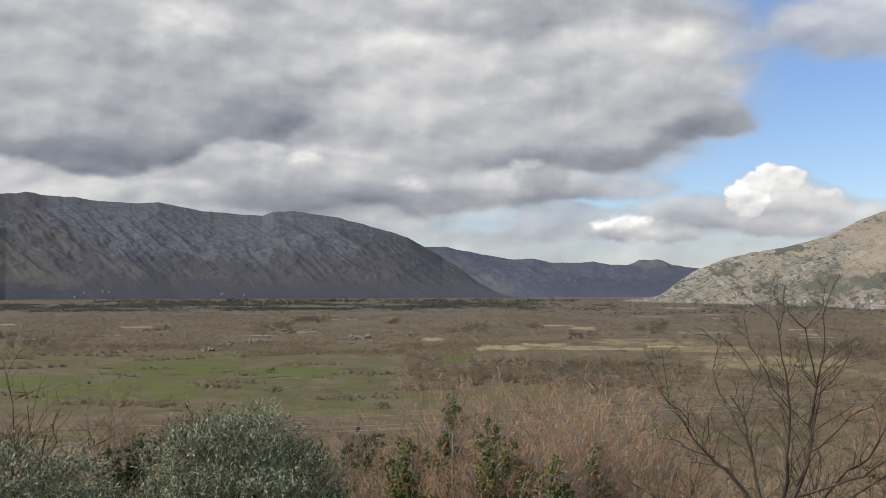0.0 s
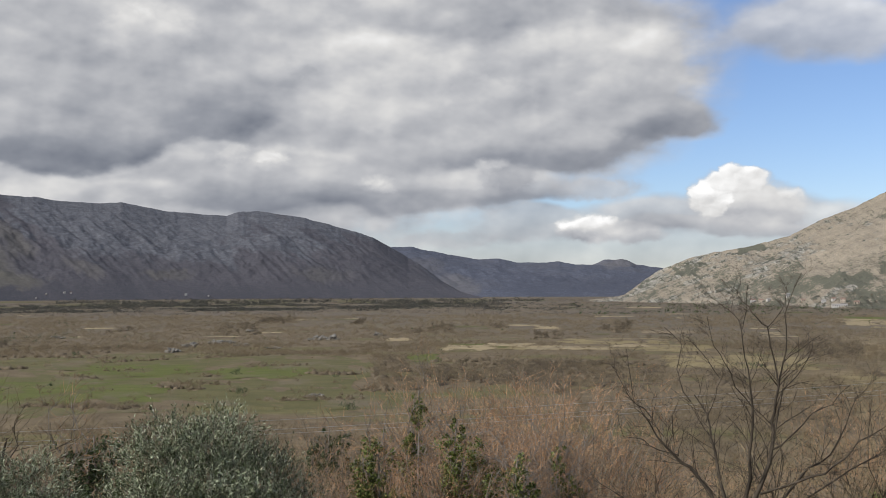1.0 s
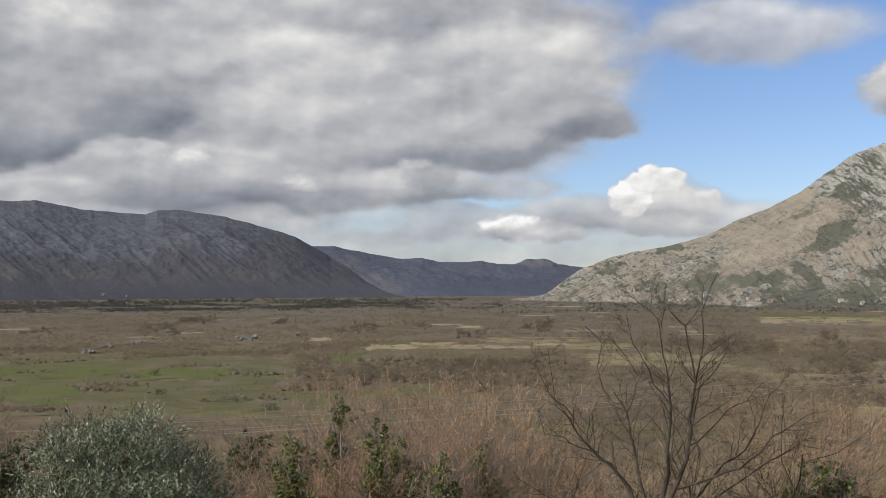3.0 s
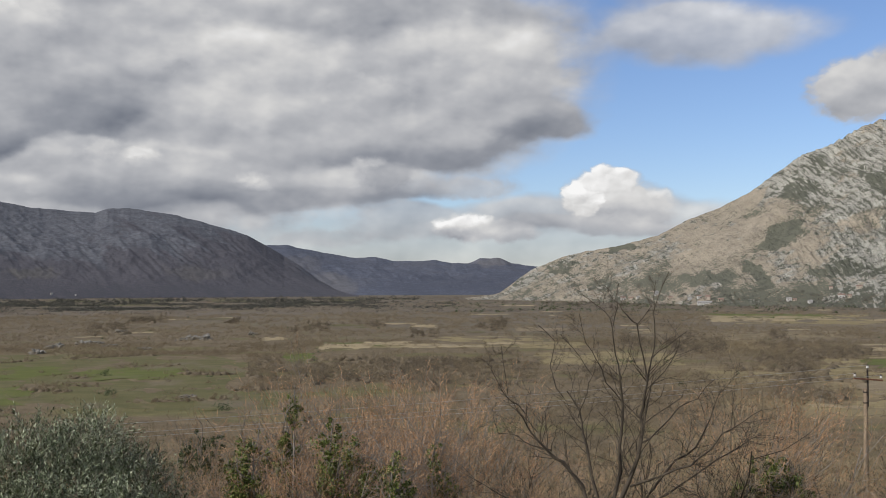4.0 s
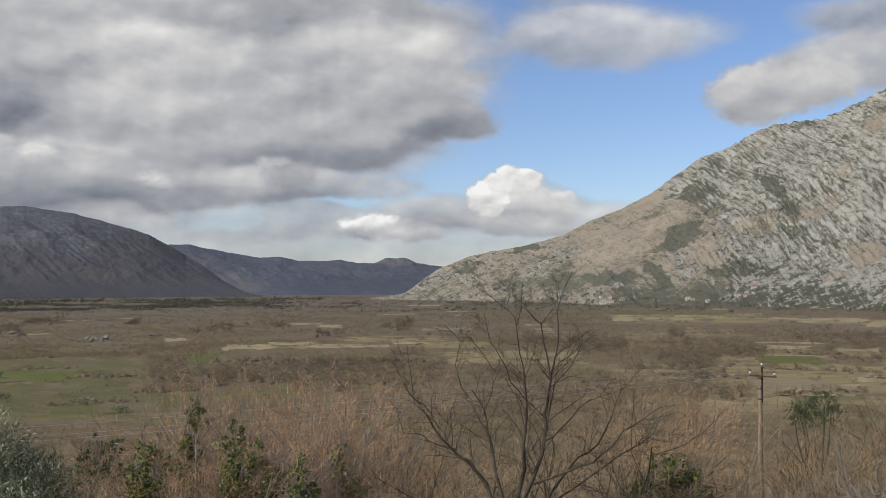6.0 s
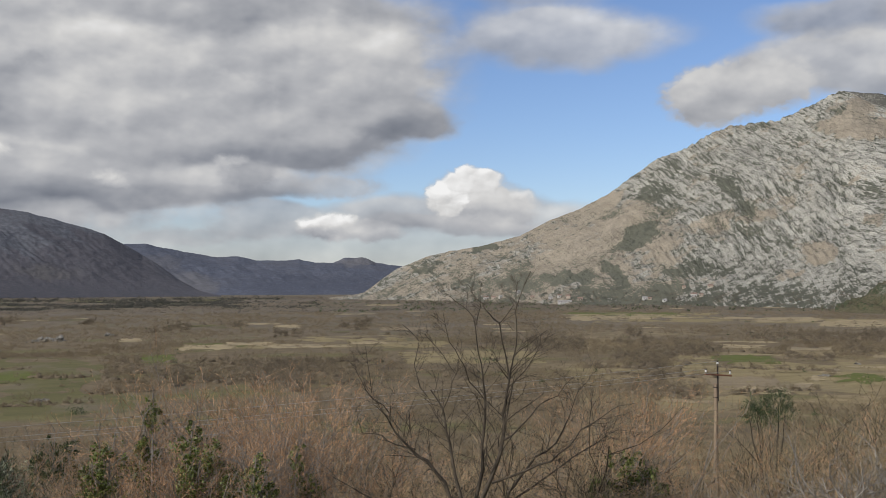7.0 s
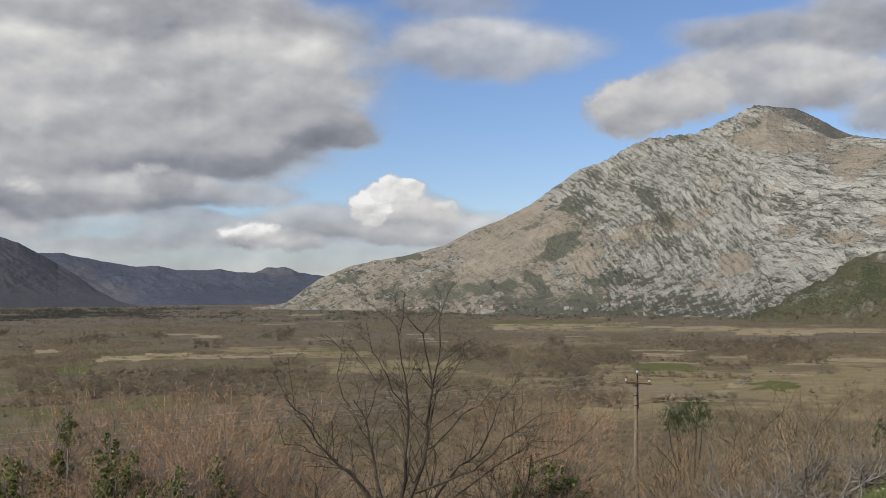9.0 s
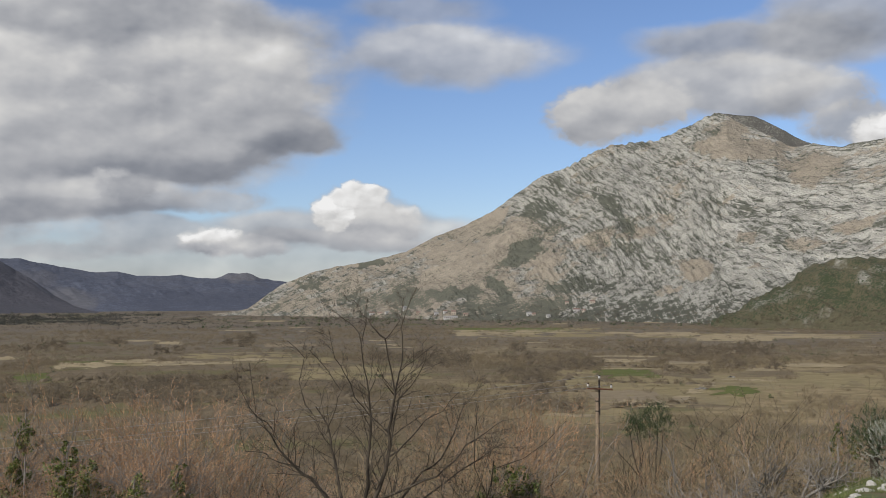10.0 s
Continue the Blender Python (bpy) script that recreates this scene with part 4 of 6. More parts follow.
for a0, e0, a1, e1 in ((1.97, -3.15, 4.50, -3.44), (4.20, -3.05, 6.71, -3.22), (6.12, -3.16, 9.05, -3.35), (8.47, -3.23, 10.79, -3.39), (10.50, -3.07, 12.65, -3.22), (22.00, -1.79, 25.12, -1.98), (34.88, -1.92, 41.70, -2.11), (39.01, -3.38, 41.94, -3.53), (-1.16, -2.73, 0.03, -2.91), (6.57, -2.16, 8.04, -2.30),
                       (29.68, -3.22, 32.00, -3.39), (33.15, -3.32, 35.42, -3.45), (31.74, -1.81, 34.60, -1.92), (30.39, -5.26, 33.12, -5.69)):
    field("stubble_field", STRAW, "pale strip of dry straw-coloured grass", a0, e0, a1, e1, 0.45, 0.34)
far_rng = np.random.default_rng(5)
for n in range(30):
    e = -0.70 - 0.012 * n
    a = far_rng.uniform(-24, 6)
    field("dry_strip", PASTURE, "narrow strip of grass under the western ridge", a, e, a + far_rng.uniform(1.5, 5), e - 0.03, 0.5, 0.46)
for n in range(46):
    a, e, w = far_rng.uniform(-24, 46), -far_rng.uniform(0.95, 2.6), far_rng.uniform(0.4, 2.2)
    field("dry_strip", STRAW if n % 3 else PASTURE, "narrow pale strip of dry grass far across the valley", a, e, a + w, e - 0.04 - 0.03 * far_rng.random(), 0.5, 0.46)


def open_land(x, y):
    """1 on fields, 0 in scrub."""
    r, az = np.hypot(x, y), np.degrees(np.arctan2(x, y))
    out = np.zeros_like(r)
    for a0, a1, near, far in FIELDS:
        inside = smooth(a0 - 0.2, a0 + 0.25, az) * (1 - smooth(a1 - 0.25, a1 + 0.2, az)) * smooth(near * 0.90, near * 0.93, r) * (1 - smooth(far * 0.98, far * 1.01, r))
        out = np.maximum(out, inside)
    return out


def scatter(count, r0, r1, az0=-26.0, az1=48.0, power=1.0, bare=0.07, seed=1):
    """Plan points of brush: thick in belts, thin on fields."""
    g = np.random.default_rng(seed)
    az = g.uniform(az0, az1, count)
    u = g.random(count)
    k = power + 1
    r = (r0**k + u * (r1**k - r0**k)) ** (1 / k)
    x, y = plan(az, r)
    thick = smooth(0.405, 0.49, fbm(x / 55 + 4, y / 80 + 9, 4, 0.6))
    keep = g.random(count) < np.clip(0.16 + thick, 0, 1) * (1 - (1 - bare) * open_land(x, y))
    return x[keep], y[keep]


def brush_pile(pile, x, y, height, spread, twigs, width, g):
    """Upright sprays of thin blades, one spray for each point."""
    n = len(x)
    h = height * (0.55 + 0.9 * g.random(n) ** 1.3)
    w = spread * (0.6 + 0.8 * g.random(n))
    z = ground(x, y)
    base = np.stack([x, y, z], -1)[:, None] + np.zeros((1, twigs, 1))
    ang, rad = g.random((n, twigs)) * 2 * np.pi, np.sqrt(g.random((n, twigs)))
    root = base.copy()
    root[..., 0] += w[:, None] * 0.45 * rad * np.cos(ang)
    root[..., 1] += w[:, None] * 0.45 * rad * np.sin(ang)
    root[..., 2] += h[:, None] * 0.35 * g.random((n, twigs)) - 0.15
    tip = base
    tip[..., 0] += w[:, None] * rad * np.cos(ang)
    tip[..., 1] += w[:, None] * rad * np.sin(ang)
    tip[..., 2] += h[:, None] * (0.45 + 0.55 * g.random((n, twigs))) * (1.05 - 0.45 * rad**2)
    pile.slivers(root.reshape(-1, 3), tip.reshape(-1, 3), np.repeat(width * (0.7 + 0.6 * g.random(n)), twigs) * (0.7 + 0.6 * g.random(n * twigs)))
    return pile


def crown_pile(pile, x, y, height, spread, crumbs, size, g, slim=0.6, z=None):
    """Rounded leafless crowns made of many small scraps of twig, one crown for each point."""
    n = len(x)
    h = height * (0.5 + 0.9 * g.random(n) ** 1.3)
    w = spread * (0.55 + 0.8 * g.random(n))
    mid = np.stack([x, y, ground(x, y) if z is None else z], -1)
    d = g.normal(size=(n, crumbs, 3))
    d[..., 2] = np.abs(d[..., 2])
    d /= np.linalg.norm(d, axis=2)[..., None]
    lobes = 3
    aim = g.normal(size=(n, lobes, 3)) * np.array([0.5, 0.5, 0.3]) + np.array([0, 0, 0.25])
    lobe = aim[np.arange(n)[:, None], g.integers(0, lobes, (n, crumbs))]
    rho = g.random((n, crumbs)) ** 0.45 * (0.45 + 0.45 * g.random((n, crumbs)))
    at = mid[:, None] + (d * rho[..., None] + lobe) * np.stack([w, w, h * 0.85], -1)[:, None]
    at[..., 2] = np.maximum(at[..., 2], mid[:, None, 2] + 0.05 * h[:, None])
    at = at.reshape(-1, 3)
    out = d.reshape(-1, 3) + g.normal(size=at.shape) * 0.5
    out /= np.linalg.norm(out, axis=1)[:, None]
    way = g.normal(size=at.shape) * 0.7 + np.array([0, 0, 1.1])
    way -= out * (way * out).sum(1)[:, None]
    way *= (size * (0.6 + 0.8 * g.random(len(at))) / np.linalg.norm(way, axis=1))[:, None]
    pile.slivers(at - way * 0.5, at + way * 0.5, size * slim * (0.6 + 0.8 * g.random(len(at))), out)
    return pile


def dome_pile(pile, x, y, height, spread, g, sides=7, rings=((0.0, 0.86), (0.42, 1.0), (0.80, 0.66))):
    """Uneven rounded bodies of dense twigs, one for each point."""
    n = len(x)
    h = height * (0.5 + 0.9 * g.random(n) ** 1.3)
    w = spread * (0.55 + 0.8 * g.random(n))
    k = len(rings)
    ang = g.random(n)[:, None, None] * 6.28 + (np.arange(sides) / sides * 2 * np.pi)[None, None] + np.zeros((1, k, 1))
    zz, rr = (np.array(v)[None, :, None] for v in zip(*rings))
    rad = w[:, None, None] * rr * g.uniform(0.68, 1.25, (n, k, sides))
    up = h[:, None, None] * (zz + 0.16 * (zz > 0) * g.normal(size=(n, k, sides)) * 0.6)
    long = g.uniform(0.8, 1.35, n)[:, None, None]
    body = np.stack([rad * np.cos(ang) * long, rad * np.sin(ang) / long, up], -1).reshape(n, k * sides, 3)
    tip = np.stack([g.normal(size=n) * 0.12 * w, g.normal(size=n) * 0.12 * w, h * g.uniform(0.78, 0.95, n)], -1)[:, None]
    v = np.concatenate([body, tip], 1) + np.stack([x, y, ground(x, y) - 0.15], -1)[:, None]
    i = np.arange(k * sides).reshape(k, sides)
    j = np.roll(i, -1, axis=1)
    faces = np.concatenate([np.stack([i[:-1], j[:-1], j[1:]], -1).reshape(-1, 3), np.stack([i[:-1], j[1:], i[1:]], -1).reshape(-1, 3), np.stack([i[-1], j[-1], np.full(sides, k * sides)], -1)])
    per = k * sides + 1
    return pile.put(v.reshape(-1, 3), (faces[None] + (np.arange(n) * per)[:, None, None]).reshape(-1, 3))


def hedge_pile(pile, body, az0, el0, az1, el1, tall, g, twigs=110, width=0.42):
    """A belt of brush between two sight lines to the valley floor."""
    n = max(4, int(abs(az1 - az0) * 6))
    t = np.linspace(0, 1, n) + g.normal(size=n) * 0.03
    r = floor_reach(el0) * (1 - t) + floor_reach(el1) * t
    x, y = plan(az0 * (1 - t) + az1 * t, r + g.normal(size=n) * 2)
    crown_pile(pile, x, y, tall, tall * 0.7, twigs, width * 0.85, g)
    if body:
        dome_pile(body, x, y, tall * 0.45, tall * 0.6, g, 6, ((0.0, 1.0), (0.5, 0.8)))


def build_brush():
    g = np.random.default_rng(21)
    near, near_body, grove_body, far_body = (Pile() for _ in range(4))
    for a0, e0, a1, e1, tall in ((-5.23, -4.61, -2.74, -4.68, 4.0), (-13.00, -5.14, -10.72, -5.30, 2.6), (-19.31, -5.87, -13.28, -6.23, 3.0), (-8.41, -4.17, -5.47, -4.14, 2.6), (-17.45, -4.47, -16.03, -4.56, 2.4), (-22.20, -4.10, -19.33, -4.04, 4.0), (-20.66, -3.39, -15.26, -3.61, 3.2), (-15.81, -3.83, -12.45, -3.77, 2.6), (-22.18, -5.33, -20.63, -5.55, 3.0), (-11.87, -4.94, -9.28, -5.09, 1.8), (-15.53, -4.26, -14.14, -4.20, 1.8), (-19.87, -2.96, -13.30, -3.18, 4.0), (-10.73, -3.68, -6.65, -3.60, 3.0), (-10.73, -4.61, -9.86, -4.56, 2.6),
                                 (30.11, -4.39, 35.12, -4.45, 3.0), (29.68, -3.57, 33.15, -3.61, 4.0), (35.12, -4.74, 35.40, -4.34, 2.2), (-2.50, -5.45, 0.48, -5.34, 3.6), (-6.64, -5.94, -2.50, -5.86, 2.2),
                                 (27.32, -4.81, 29.68, -3.34, 5.0), (24.36, -4.82, 29.37, -4.86, 5.0), (24.35, -5.69, 27.90, -5.92, 4.5), (30.53, -5.66, 34.54, -5.38, 3.0), (1.97, -3.98, 12.22, -4.18, 4.5)):
        hedge_pile(near, near_body, a0, e0, a1, e1, tall, g)
    for count, r0, r1, h, w, crumbs, size, seed in ((5200, 225, 420, 2.9, 2.0, 84, 0.29, 2), (13500, 420, 760, 2.8, 2.6, 42, 0.45, 3)):
        x, y = scatter(count, r0, r1, seed=seed)
        crown_pile(near, x, y, h, w, crumbs, size, g)
        brush_pile(near, x[::2], y[::2], h * 1.1, w, 14, size * 0.25, g)
    # groves of taller bare trees
    groves = Pile()
    plots = [(26.34, -3.30, 29.62, -4.20, 6.5, 46), (25.16, -4.76, 28.75, -5.82, 5.5, 60), (31.18, -2.62, 38.63, -3.15, 6.0, 110), (31.45, -3.71, 35.26, -4.05, 5.0, 30), (17.78, -2.95, 22.83, -3.60, 6.0, 60),
             (-5.17, -4.26, -2.80, -4.68, 5.0, 26), (-1.91, -3.98, 3.45, -5.04, 5.5, 80), (3.46, -4.12, 13.34, -5.31, 5.0, 150), (-22.21, -3.41, -20.65, -4.00, 5.0, 20), (32.00, -4.16, 34.18, -4.35, 4.5, 20), (25.46, -4.12, 26.61, -4.69, 6.0, 20),
             (24.37, -3.34, 29.37, -5.09, 5.5, 90), (33.15, -3.32, 39.27, -3.68, 5.0, 50)]
    for _ in range(60):
        a, e = g.uniform(-25, 46), -g.uniform(1.7, 5.0)
        plots.append((a, e, a + g.uniform(0.6, 2.6), e - 0.12 * abs(e), g.uniform(4.5, 6.5), int(g.uniform(8, 24))))
    for a0, e0, a1, e1, tall, n in plots:
        r0, r1 = floor_reach(min(e0, e1)), floor_reach(max(e0, e1))
        x, y = plan(g.uniform(a0, a1, n), g.uniform(r0, r1, n))
        clear = open_land(x, y) < 0.4
        if clear.any():
            crown_pile(groves, x[clear], y[clear], tall, tall * 0.55, 120, 0.0008 * (r0 + r1) * 0.5, g)
            dome_pile(grove_body, x[clear], y[clear], tall * 0.32, tall * 0.45, g, 5, ((0.0, 1.0), (0.5, 0.75)))
    thing("valley_groves", groves.mesh("valley_groves"), GROVE, "groves of taller leafless trees on the valley floor", "grove", "stuff")
    thing("valley_scrub", near.mesh("valley_scrub"), BRUSH, "dense leafless brown scrub over the valley floor", "scrub", "stuff")
    far, farthest = Pile(), Pile()
    for count, r0, r1, h, w, crumbs, size, seed in ((17000, 760, 1500, 3.4, 4.6, 20, 0.85, 4), (13000, 1500, 3500, 3.6, 9.0, 11, 1.8, 5)):
        x, y = scatter(count, r0, r1, power=0.6, seed=seed)
        dome_pile(far_body, x[::2], y[::2], h * 0.45, w * 0.9, g, 5, ((0.0, 1.0),))
        crown_pile(far if r0 < 1000 else farthest, x, y, h, w, crumbs, size, g)
    thing("far_scrub", far.mesh("far_scrub"), BRUSH, "hazy band of leafless scrub across the far valley", "scrub", "stuff")
    thing("distant_scrub", farthest.mesh("distant_scrub"), HAZY_BRUSH, "dark scrub below the mountains, coloured grey-brown for haze", "scrub", "stuff")
    # the wood along the foot of the western ridge; its dark colour takes the cloud shade there
    wood_pile = Pile()
    az, r = g.uniform(-25, 9, 5200), g.uniform(1750, 2500, 5200)
    keep = (fbm(az / 2.5, r / 130, 3) > 0.45) & (g.random(5200) < smooth(6.5, 1.5, az) + 0.12)
    crown_pile(wood_pile, *plan(az[keep], r[keep]), 3.8, 9.0, 13, 2.6, g)
    az, r = g.uniform(-18, 7, 900), g.uniform(2500, 2900, 900)
    keep = fbm(az / 1.2, r / 160, 3) > 0.46
    crown_pile(wood_pile, *plan(az[keep], r[keep]), 9.0, 9.0, 16, 3.2, g)
    thing("valley_wood", wood_pile.mesh("valley_wood"), DARK_WOOD, "wood along the far side of the valley, coloured dark for cloud shade", "wood", "stuff")
    green = Pile()
    x, y = scatter(200, 300, 1500, seed=6, bare=0.6)
    crown_pile(green, x, y, 2.8, 1.5, 80, 0.45, g)
    x, y = scatter(500, 1500, 2300, 8, 46, seed=8)
    crown_pile(green, x, y, 4.5, 6.0, 12, 2.6, g)
    for a0, e0, a1, e1, tall in ((-21.70, -2.54, -17.06, -2.59, 4.5), (-20.66, -2.70, -18.28, -2.77, 3.5), (-17.02, -3.47, -16.80, -3.47, 3.0), (-9.05, -4.52, -8.82, -4.52, 2.6), (-8.93, -5.45, -8.69, -5.51, 3.0), (-3.21, -6.39, -2.98, -6.39, 4.5), (17.23, -4.23, 18.31, -4.20, 3.0), (40.36, -3.02, 41.02, -3.01, 4.0), (39.01, -3.26, 39.17, -3.26, 4.5)):
        hedge_pile(green, None, a0, e0, a1, e1, tall, g, 70, 0.5)
    thing("evergreen_scrub", green.mesh("evergreen_scrub"), EVERGREEN, "dark evergreen bushes dotted over the valley", "scrub", "stuff")
    for name, pile, mat, label in (("hedge_thickets", near_body, SCRUB_BODY, "rounded grey-brown leafless hedges between the fields"), ("grove_crowns", grove_body, GROVE_BODY, "dense crowns of taller leafless groves in the valley"),
                                   ("far_thickets", far_body, SCRUB_BODY, "grey-brown thickets across the far valley")):
        thing(name, pile.mesh(name, True), mat, label, "scrub", "stuff")


build_brush()


def build_outcrop(az, el, width, tall, seed, bits):
    """A heap of weathered limestone blocks standing out of the scrub."""
    g = np.random.default_rng(seed)
    r = float(floor_reach(el))
    x0, y0 = plan(az, r)
    hold = holder("rock_outcrop", pose(x0, y0, float(ground(x0, y0)), 0, 0, -az), "weathered pale grey limestone outcrop amid scrub", "rock", "outcrops in the valley")
    for b in range(bits):
        bm = bmesh.new()
        bmesh.ops.create_icosphere(bm, subdivisions=3, radius=1)
        size = Vector((width / bits * g.uniform(0.7, 1.2), width / bits * g.uniform(0.6, 1.0), tall * g.uniform(0.55, 1.0)))
        off = Vector(((b - (bits - 1) / 2) * width / bits * 1.05, g.uniform(-1, 1), size.z * 0.25))
        for v in bm.verts:
            k = 1 + 0.45 * noise.noise(v.co * 1.7 + Vector((seed, b * 3.1, 0))) + 0.22 * noise.noise(v.co * 4.6 + Vector((b, seed, 2)))
            v.co = Vector((v.co.x * size.x, v.co.y * size.y, v.co.z * size.z * 0.8)) * (k * k) + off
        me = bpy.data.meshes.new("boulder")
        bm.to_mesh(me)
        bm.free()
        part("boulder", me, ROCK, hold)


for n, (a, e, w, t, bits) in enumerate(((-12.17, -3.37, 6, 4.0, 2), (-11.37, -3.15, 9, 4.0, 3), (-9.72, -2.96, 16, 3.6, 4), (-4.53, -2.84, 22, 4.2, 5), (-1.61, -2.62, 6, 4.6, 2), (-8.21, -2.38, 8, 4.0, 2), (-8.71, -3.11, 6, 2.5, 2),
                                         (-4.87, -5.73, 5, 1.6, 3), (-17.74, -2.58, 9, 3.0, 3), (-7.10, -3.27, 7, 2.0, 2), (36.39, -4.09, 3, 1.5, 2), (34.83, -4.74, 4, 1.2, 3))):
    build_outcrop(a, e, 0.85 * w, 0.75 * t, 40 + n, bits)

# ---- trees and shrubs on the hillside ----
def grow(out, twigs, g, start, way, length, radius, level, levels, kids, wander=0.22, rise=0.10, fine=0.012):
    """A limb that bends and tapers, with smaller limbs along it; the last level is twigs."""
    n = 5 if level == 0 else 3
    pts, p, d = [np.array(start, float)], np.array(start, float), np.array(way, float) / np.linalg.norm(way)
    for i in range(n):
        d = d + g.normal(size=3) * wander + np.array([0, 0, rise])
        d /= np.linalg.norm(d)
        p = p + d * length / n
        pts.append(p)
    pts = np.array(pts)
    out.append((pts, np.linspace(radius, radius * 0.42, n + 1)))
    sprout(out, twigs, g, pts, radius, length, level, levels, kids, wander, rise, fine)


def sprout(out, twigs, g, pts, radius, length, level, levels, kids, wander=0.22, rise=0.10, fine=0.012):
    for _ in range(kids[level]):
        t = g.uniform(0.25, 1.0) * (len(pts) - 1)
        i = min(int(t), len(pts) - 2)
        at = pts[i] + (pts[i + 1] - pts[i]) * (t - i)
        along = pts[i + 1] - pts[i]
        along = along / (np.linalg.norm(along) + 1e-9)
        side = np.cross(along, g.normal(size=3))
        side /= np.linalg.norm(side) + 1e-9
        way = along * 0.75 + side * g.uniform(0.45, 1.0)
        size = length * g.uniform(0.38, 0.7)
        if level + 1 >= levels:
            way /= np.linalg.norm(way)
            twigs.append((at, at + way * size + np.array([0, 0, 0.12 * size]), fine))
        else:
            grow(out, twigs, g, at, way, size, radius * 0.5 * (1 - 0.4 * t / len(pts)), level + 1, levels, kids, wander, rise, fine)


def limbs_mesh(name, limbs, thick_sides=5, thin_sides=3):
    pile = Pile()
    for pts, rad in limbs:
        pile.tube(pts, rad, thick_sides if rad[0] > 0.02 else thin_sides)
    return pile.mesh(name, True)


def twigs_mesh(name, twigs, scale=1.0):
    a, b, w = (np.array(v) for v in zip(*twigs))
    # each spray faces away from the crown's axis, as its bark side does
    out = (a + b) / 2 - np.array([0, 0, 0.45 * b[:, 2].max()])
    out = out / (np.linalg.norm(out, axis=1)[:, None] + 1e-6) + rng.normal(size=a.shape) * 0.45
    return Pile().slivers(a, b, w * scale, out).mesh(name)


def ground_pose(az, r, turn=0.0, sink=0.1):
    x, y = plan(az, r)
    return pose(float(x), float(y), float(ground(x, y)) - sink, 0, 0, turn - az)


def height_for(az, el, r):
    """Height of something on the ground at r whose top is seen at the elevation el."""
    x, y = plan(az, r)
    return EYE + r * math.tan(radians(el)) - float(ground(x, y))


def scaled(m, k, kz=None):
    return m @ Matrix.Diagonal((k, k, kz or k, 1))


# coppice: many thin stems from one stool, seven metres tall before scaling
def coppice(name, seed, bark, twig_mat, label, leaves=0, lean=0.2, stems=6, kids=(7, 8), fine=0.015):
    g = np.random.default_rng(seed)
    limbs, twigs = [], []
    for _ in range(stems):
        ang = g.uniform(0, 2 * np.pi)
        way = np.array([np.cos(ang) * g.uniform(0.05, 2.4 * lean), np.sin(ang) * g.uniform(0.05, 2.4 * lean), 1])
        grow(limbs, twigs, g, (0.3 * np.cos(ang), 0.3 * np.sin(ang), 0), way, g.uniform(4.4, 6.0), g.uniform(0.022, 0.045), 0, 2, kids, 0.21, 0.08, fine)
    hold = holder(name, pose(0, 0, 0), label, "tree", "leafless trees on the hillside")
    part("trunk", limbs_mesh("trunk", limbs), bark, hold)
    # long shoots break into crooked pieces; short sprays clothe the stems and side limbs
    short = []
    for p, q, w in twigs:
        way = (q - p) / (np.linalg.norm(q - p) + 1e-9)
        size = min(float(np.linalg.norm(q - p)), g.uniform(0.45, 0.95))
        knee = p + way * size * 0.55
        bend = way + g.normal(size=3) * 0.35 + np.array([0, 0, 0.25])
        end = knee + bend / np.linalg.norm(bend) * size * 0.5
        short += [(p, knee + (end - knee) * 0.1, w), (knee, end, w * 0.8)]
        for t in g.uniform(0.2, 0.9, 1):
            at, d = p + (knee - p) * t, way * 0.8 + g.normal(size=3) * 0.6
            short.append((at, at + d / np.linalg.norm(d) * g.uniform(0.12, 0.32), w * 0.75))
    for pts, rad in limbs:
        for _ in range(12 if rad[0] > 0.015 else 6):
            t = g.uniform(0.3, 1) * (len(pts) - 1)
            i = min(int(t), len(pts) - 2)
            at = pts[i] + (pts[i + 1] - pts[i]) * (t - i)
            d = g.normal(size=3) * 0.7 + np.array([0, 0, 0.45])
            short.append((at, at + d / np.linalg.norm(d) * g.uniform(0.12, 0.42), fine * 0.85))
    part("crown", twigs_mesh("crown", short), twig_mat, hold, kind="stuff")
    TALL.append(float(np.percentile([t[1][2] for t in short], 99)))
    if leaves:
        ends = np.array([t[1] for t in short])
        at = ends[g.integers(0, len(ends), leaves)] + g.normal(size=(leaves, 3)) * 0.05
        part("withered_foliage", Pile().blades(at, g.normal(size=(leaves, 3)) - np.array([0, 0, 0.8]), 0.06, 0.032).mesh("withered_foliage"), DEAD_LEAF, hold, "rust-brown withered leaves", "stuff")
    return hold


TALL = []
# a shrub that keeps its rusty leaves through the winter stands last among the kinds
KINDS = [
    coppice("coppice_tree", 101, BARK_PALE, BRUSH_WARM, "leafless rusty-brown coppice tree with thin upright stems", 420),
    coppice("coppice_tree", 102, BARK, BRUSH_GREY, "leafless grey-brown coppice tree with thin stems", 0, 0.22),
    coppice("coppice_tree", 103, BARK_PALE, BRUSH_WARM, "leafless coppice tree with pale stems and rusty twigs", 260, 0.14),
    coppice("coppice_tree", 104, BARK, BRUSH_GREY, "leafless grey-brown thicket tree", 0, 0.34, 9),
    coppice("coppice_tree", 105, BARK_PALE, BRUSH_GREY, "leafless thicket tree with pale grey branches", 120, 0.26, 8),
    coppice("rusty_shrub", 106, BARK, BRUSH_WARM, "shrub that keeps its rust-brown withered leaves", 1500, 0.2, 5),
]


def stand(kind, az, r, tall, turn, broad=1.0):
    k = tall / TALL[kind]
    return copy_thing(KINDS[kind], scaled(ground_pose(az, r, turn), k * broad, k))


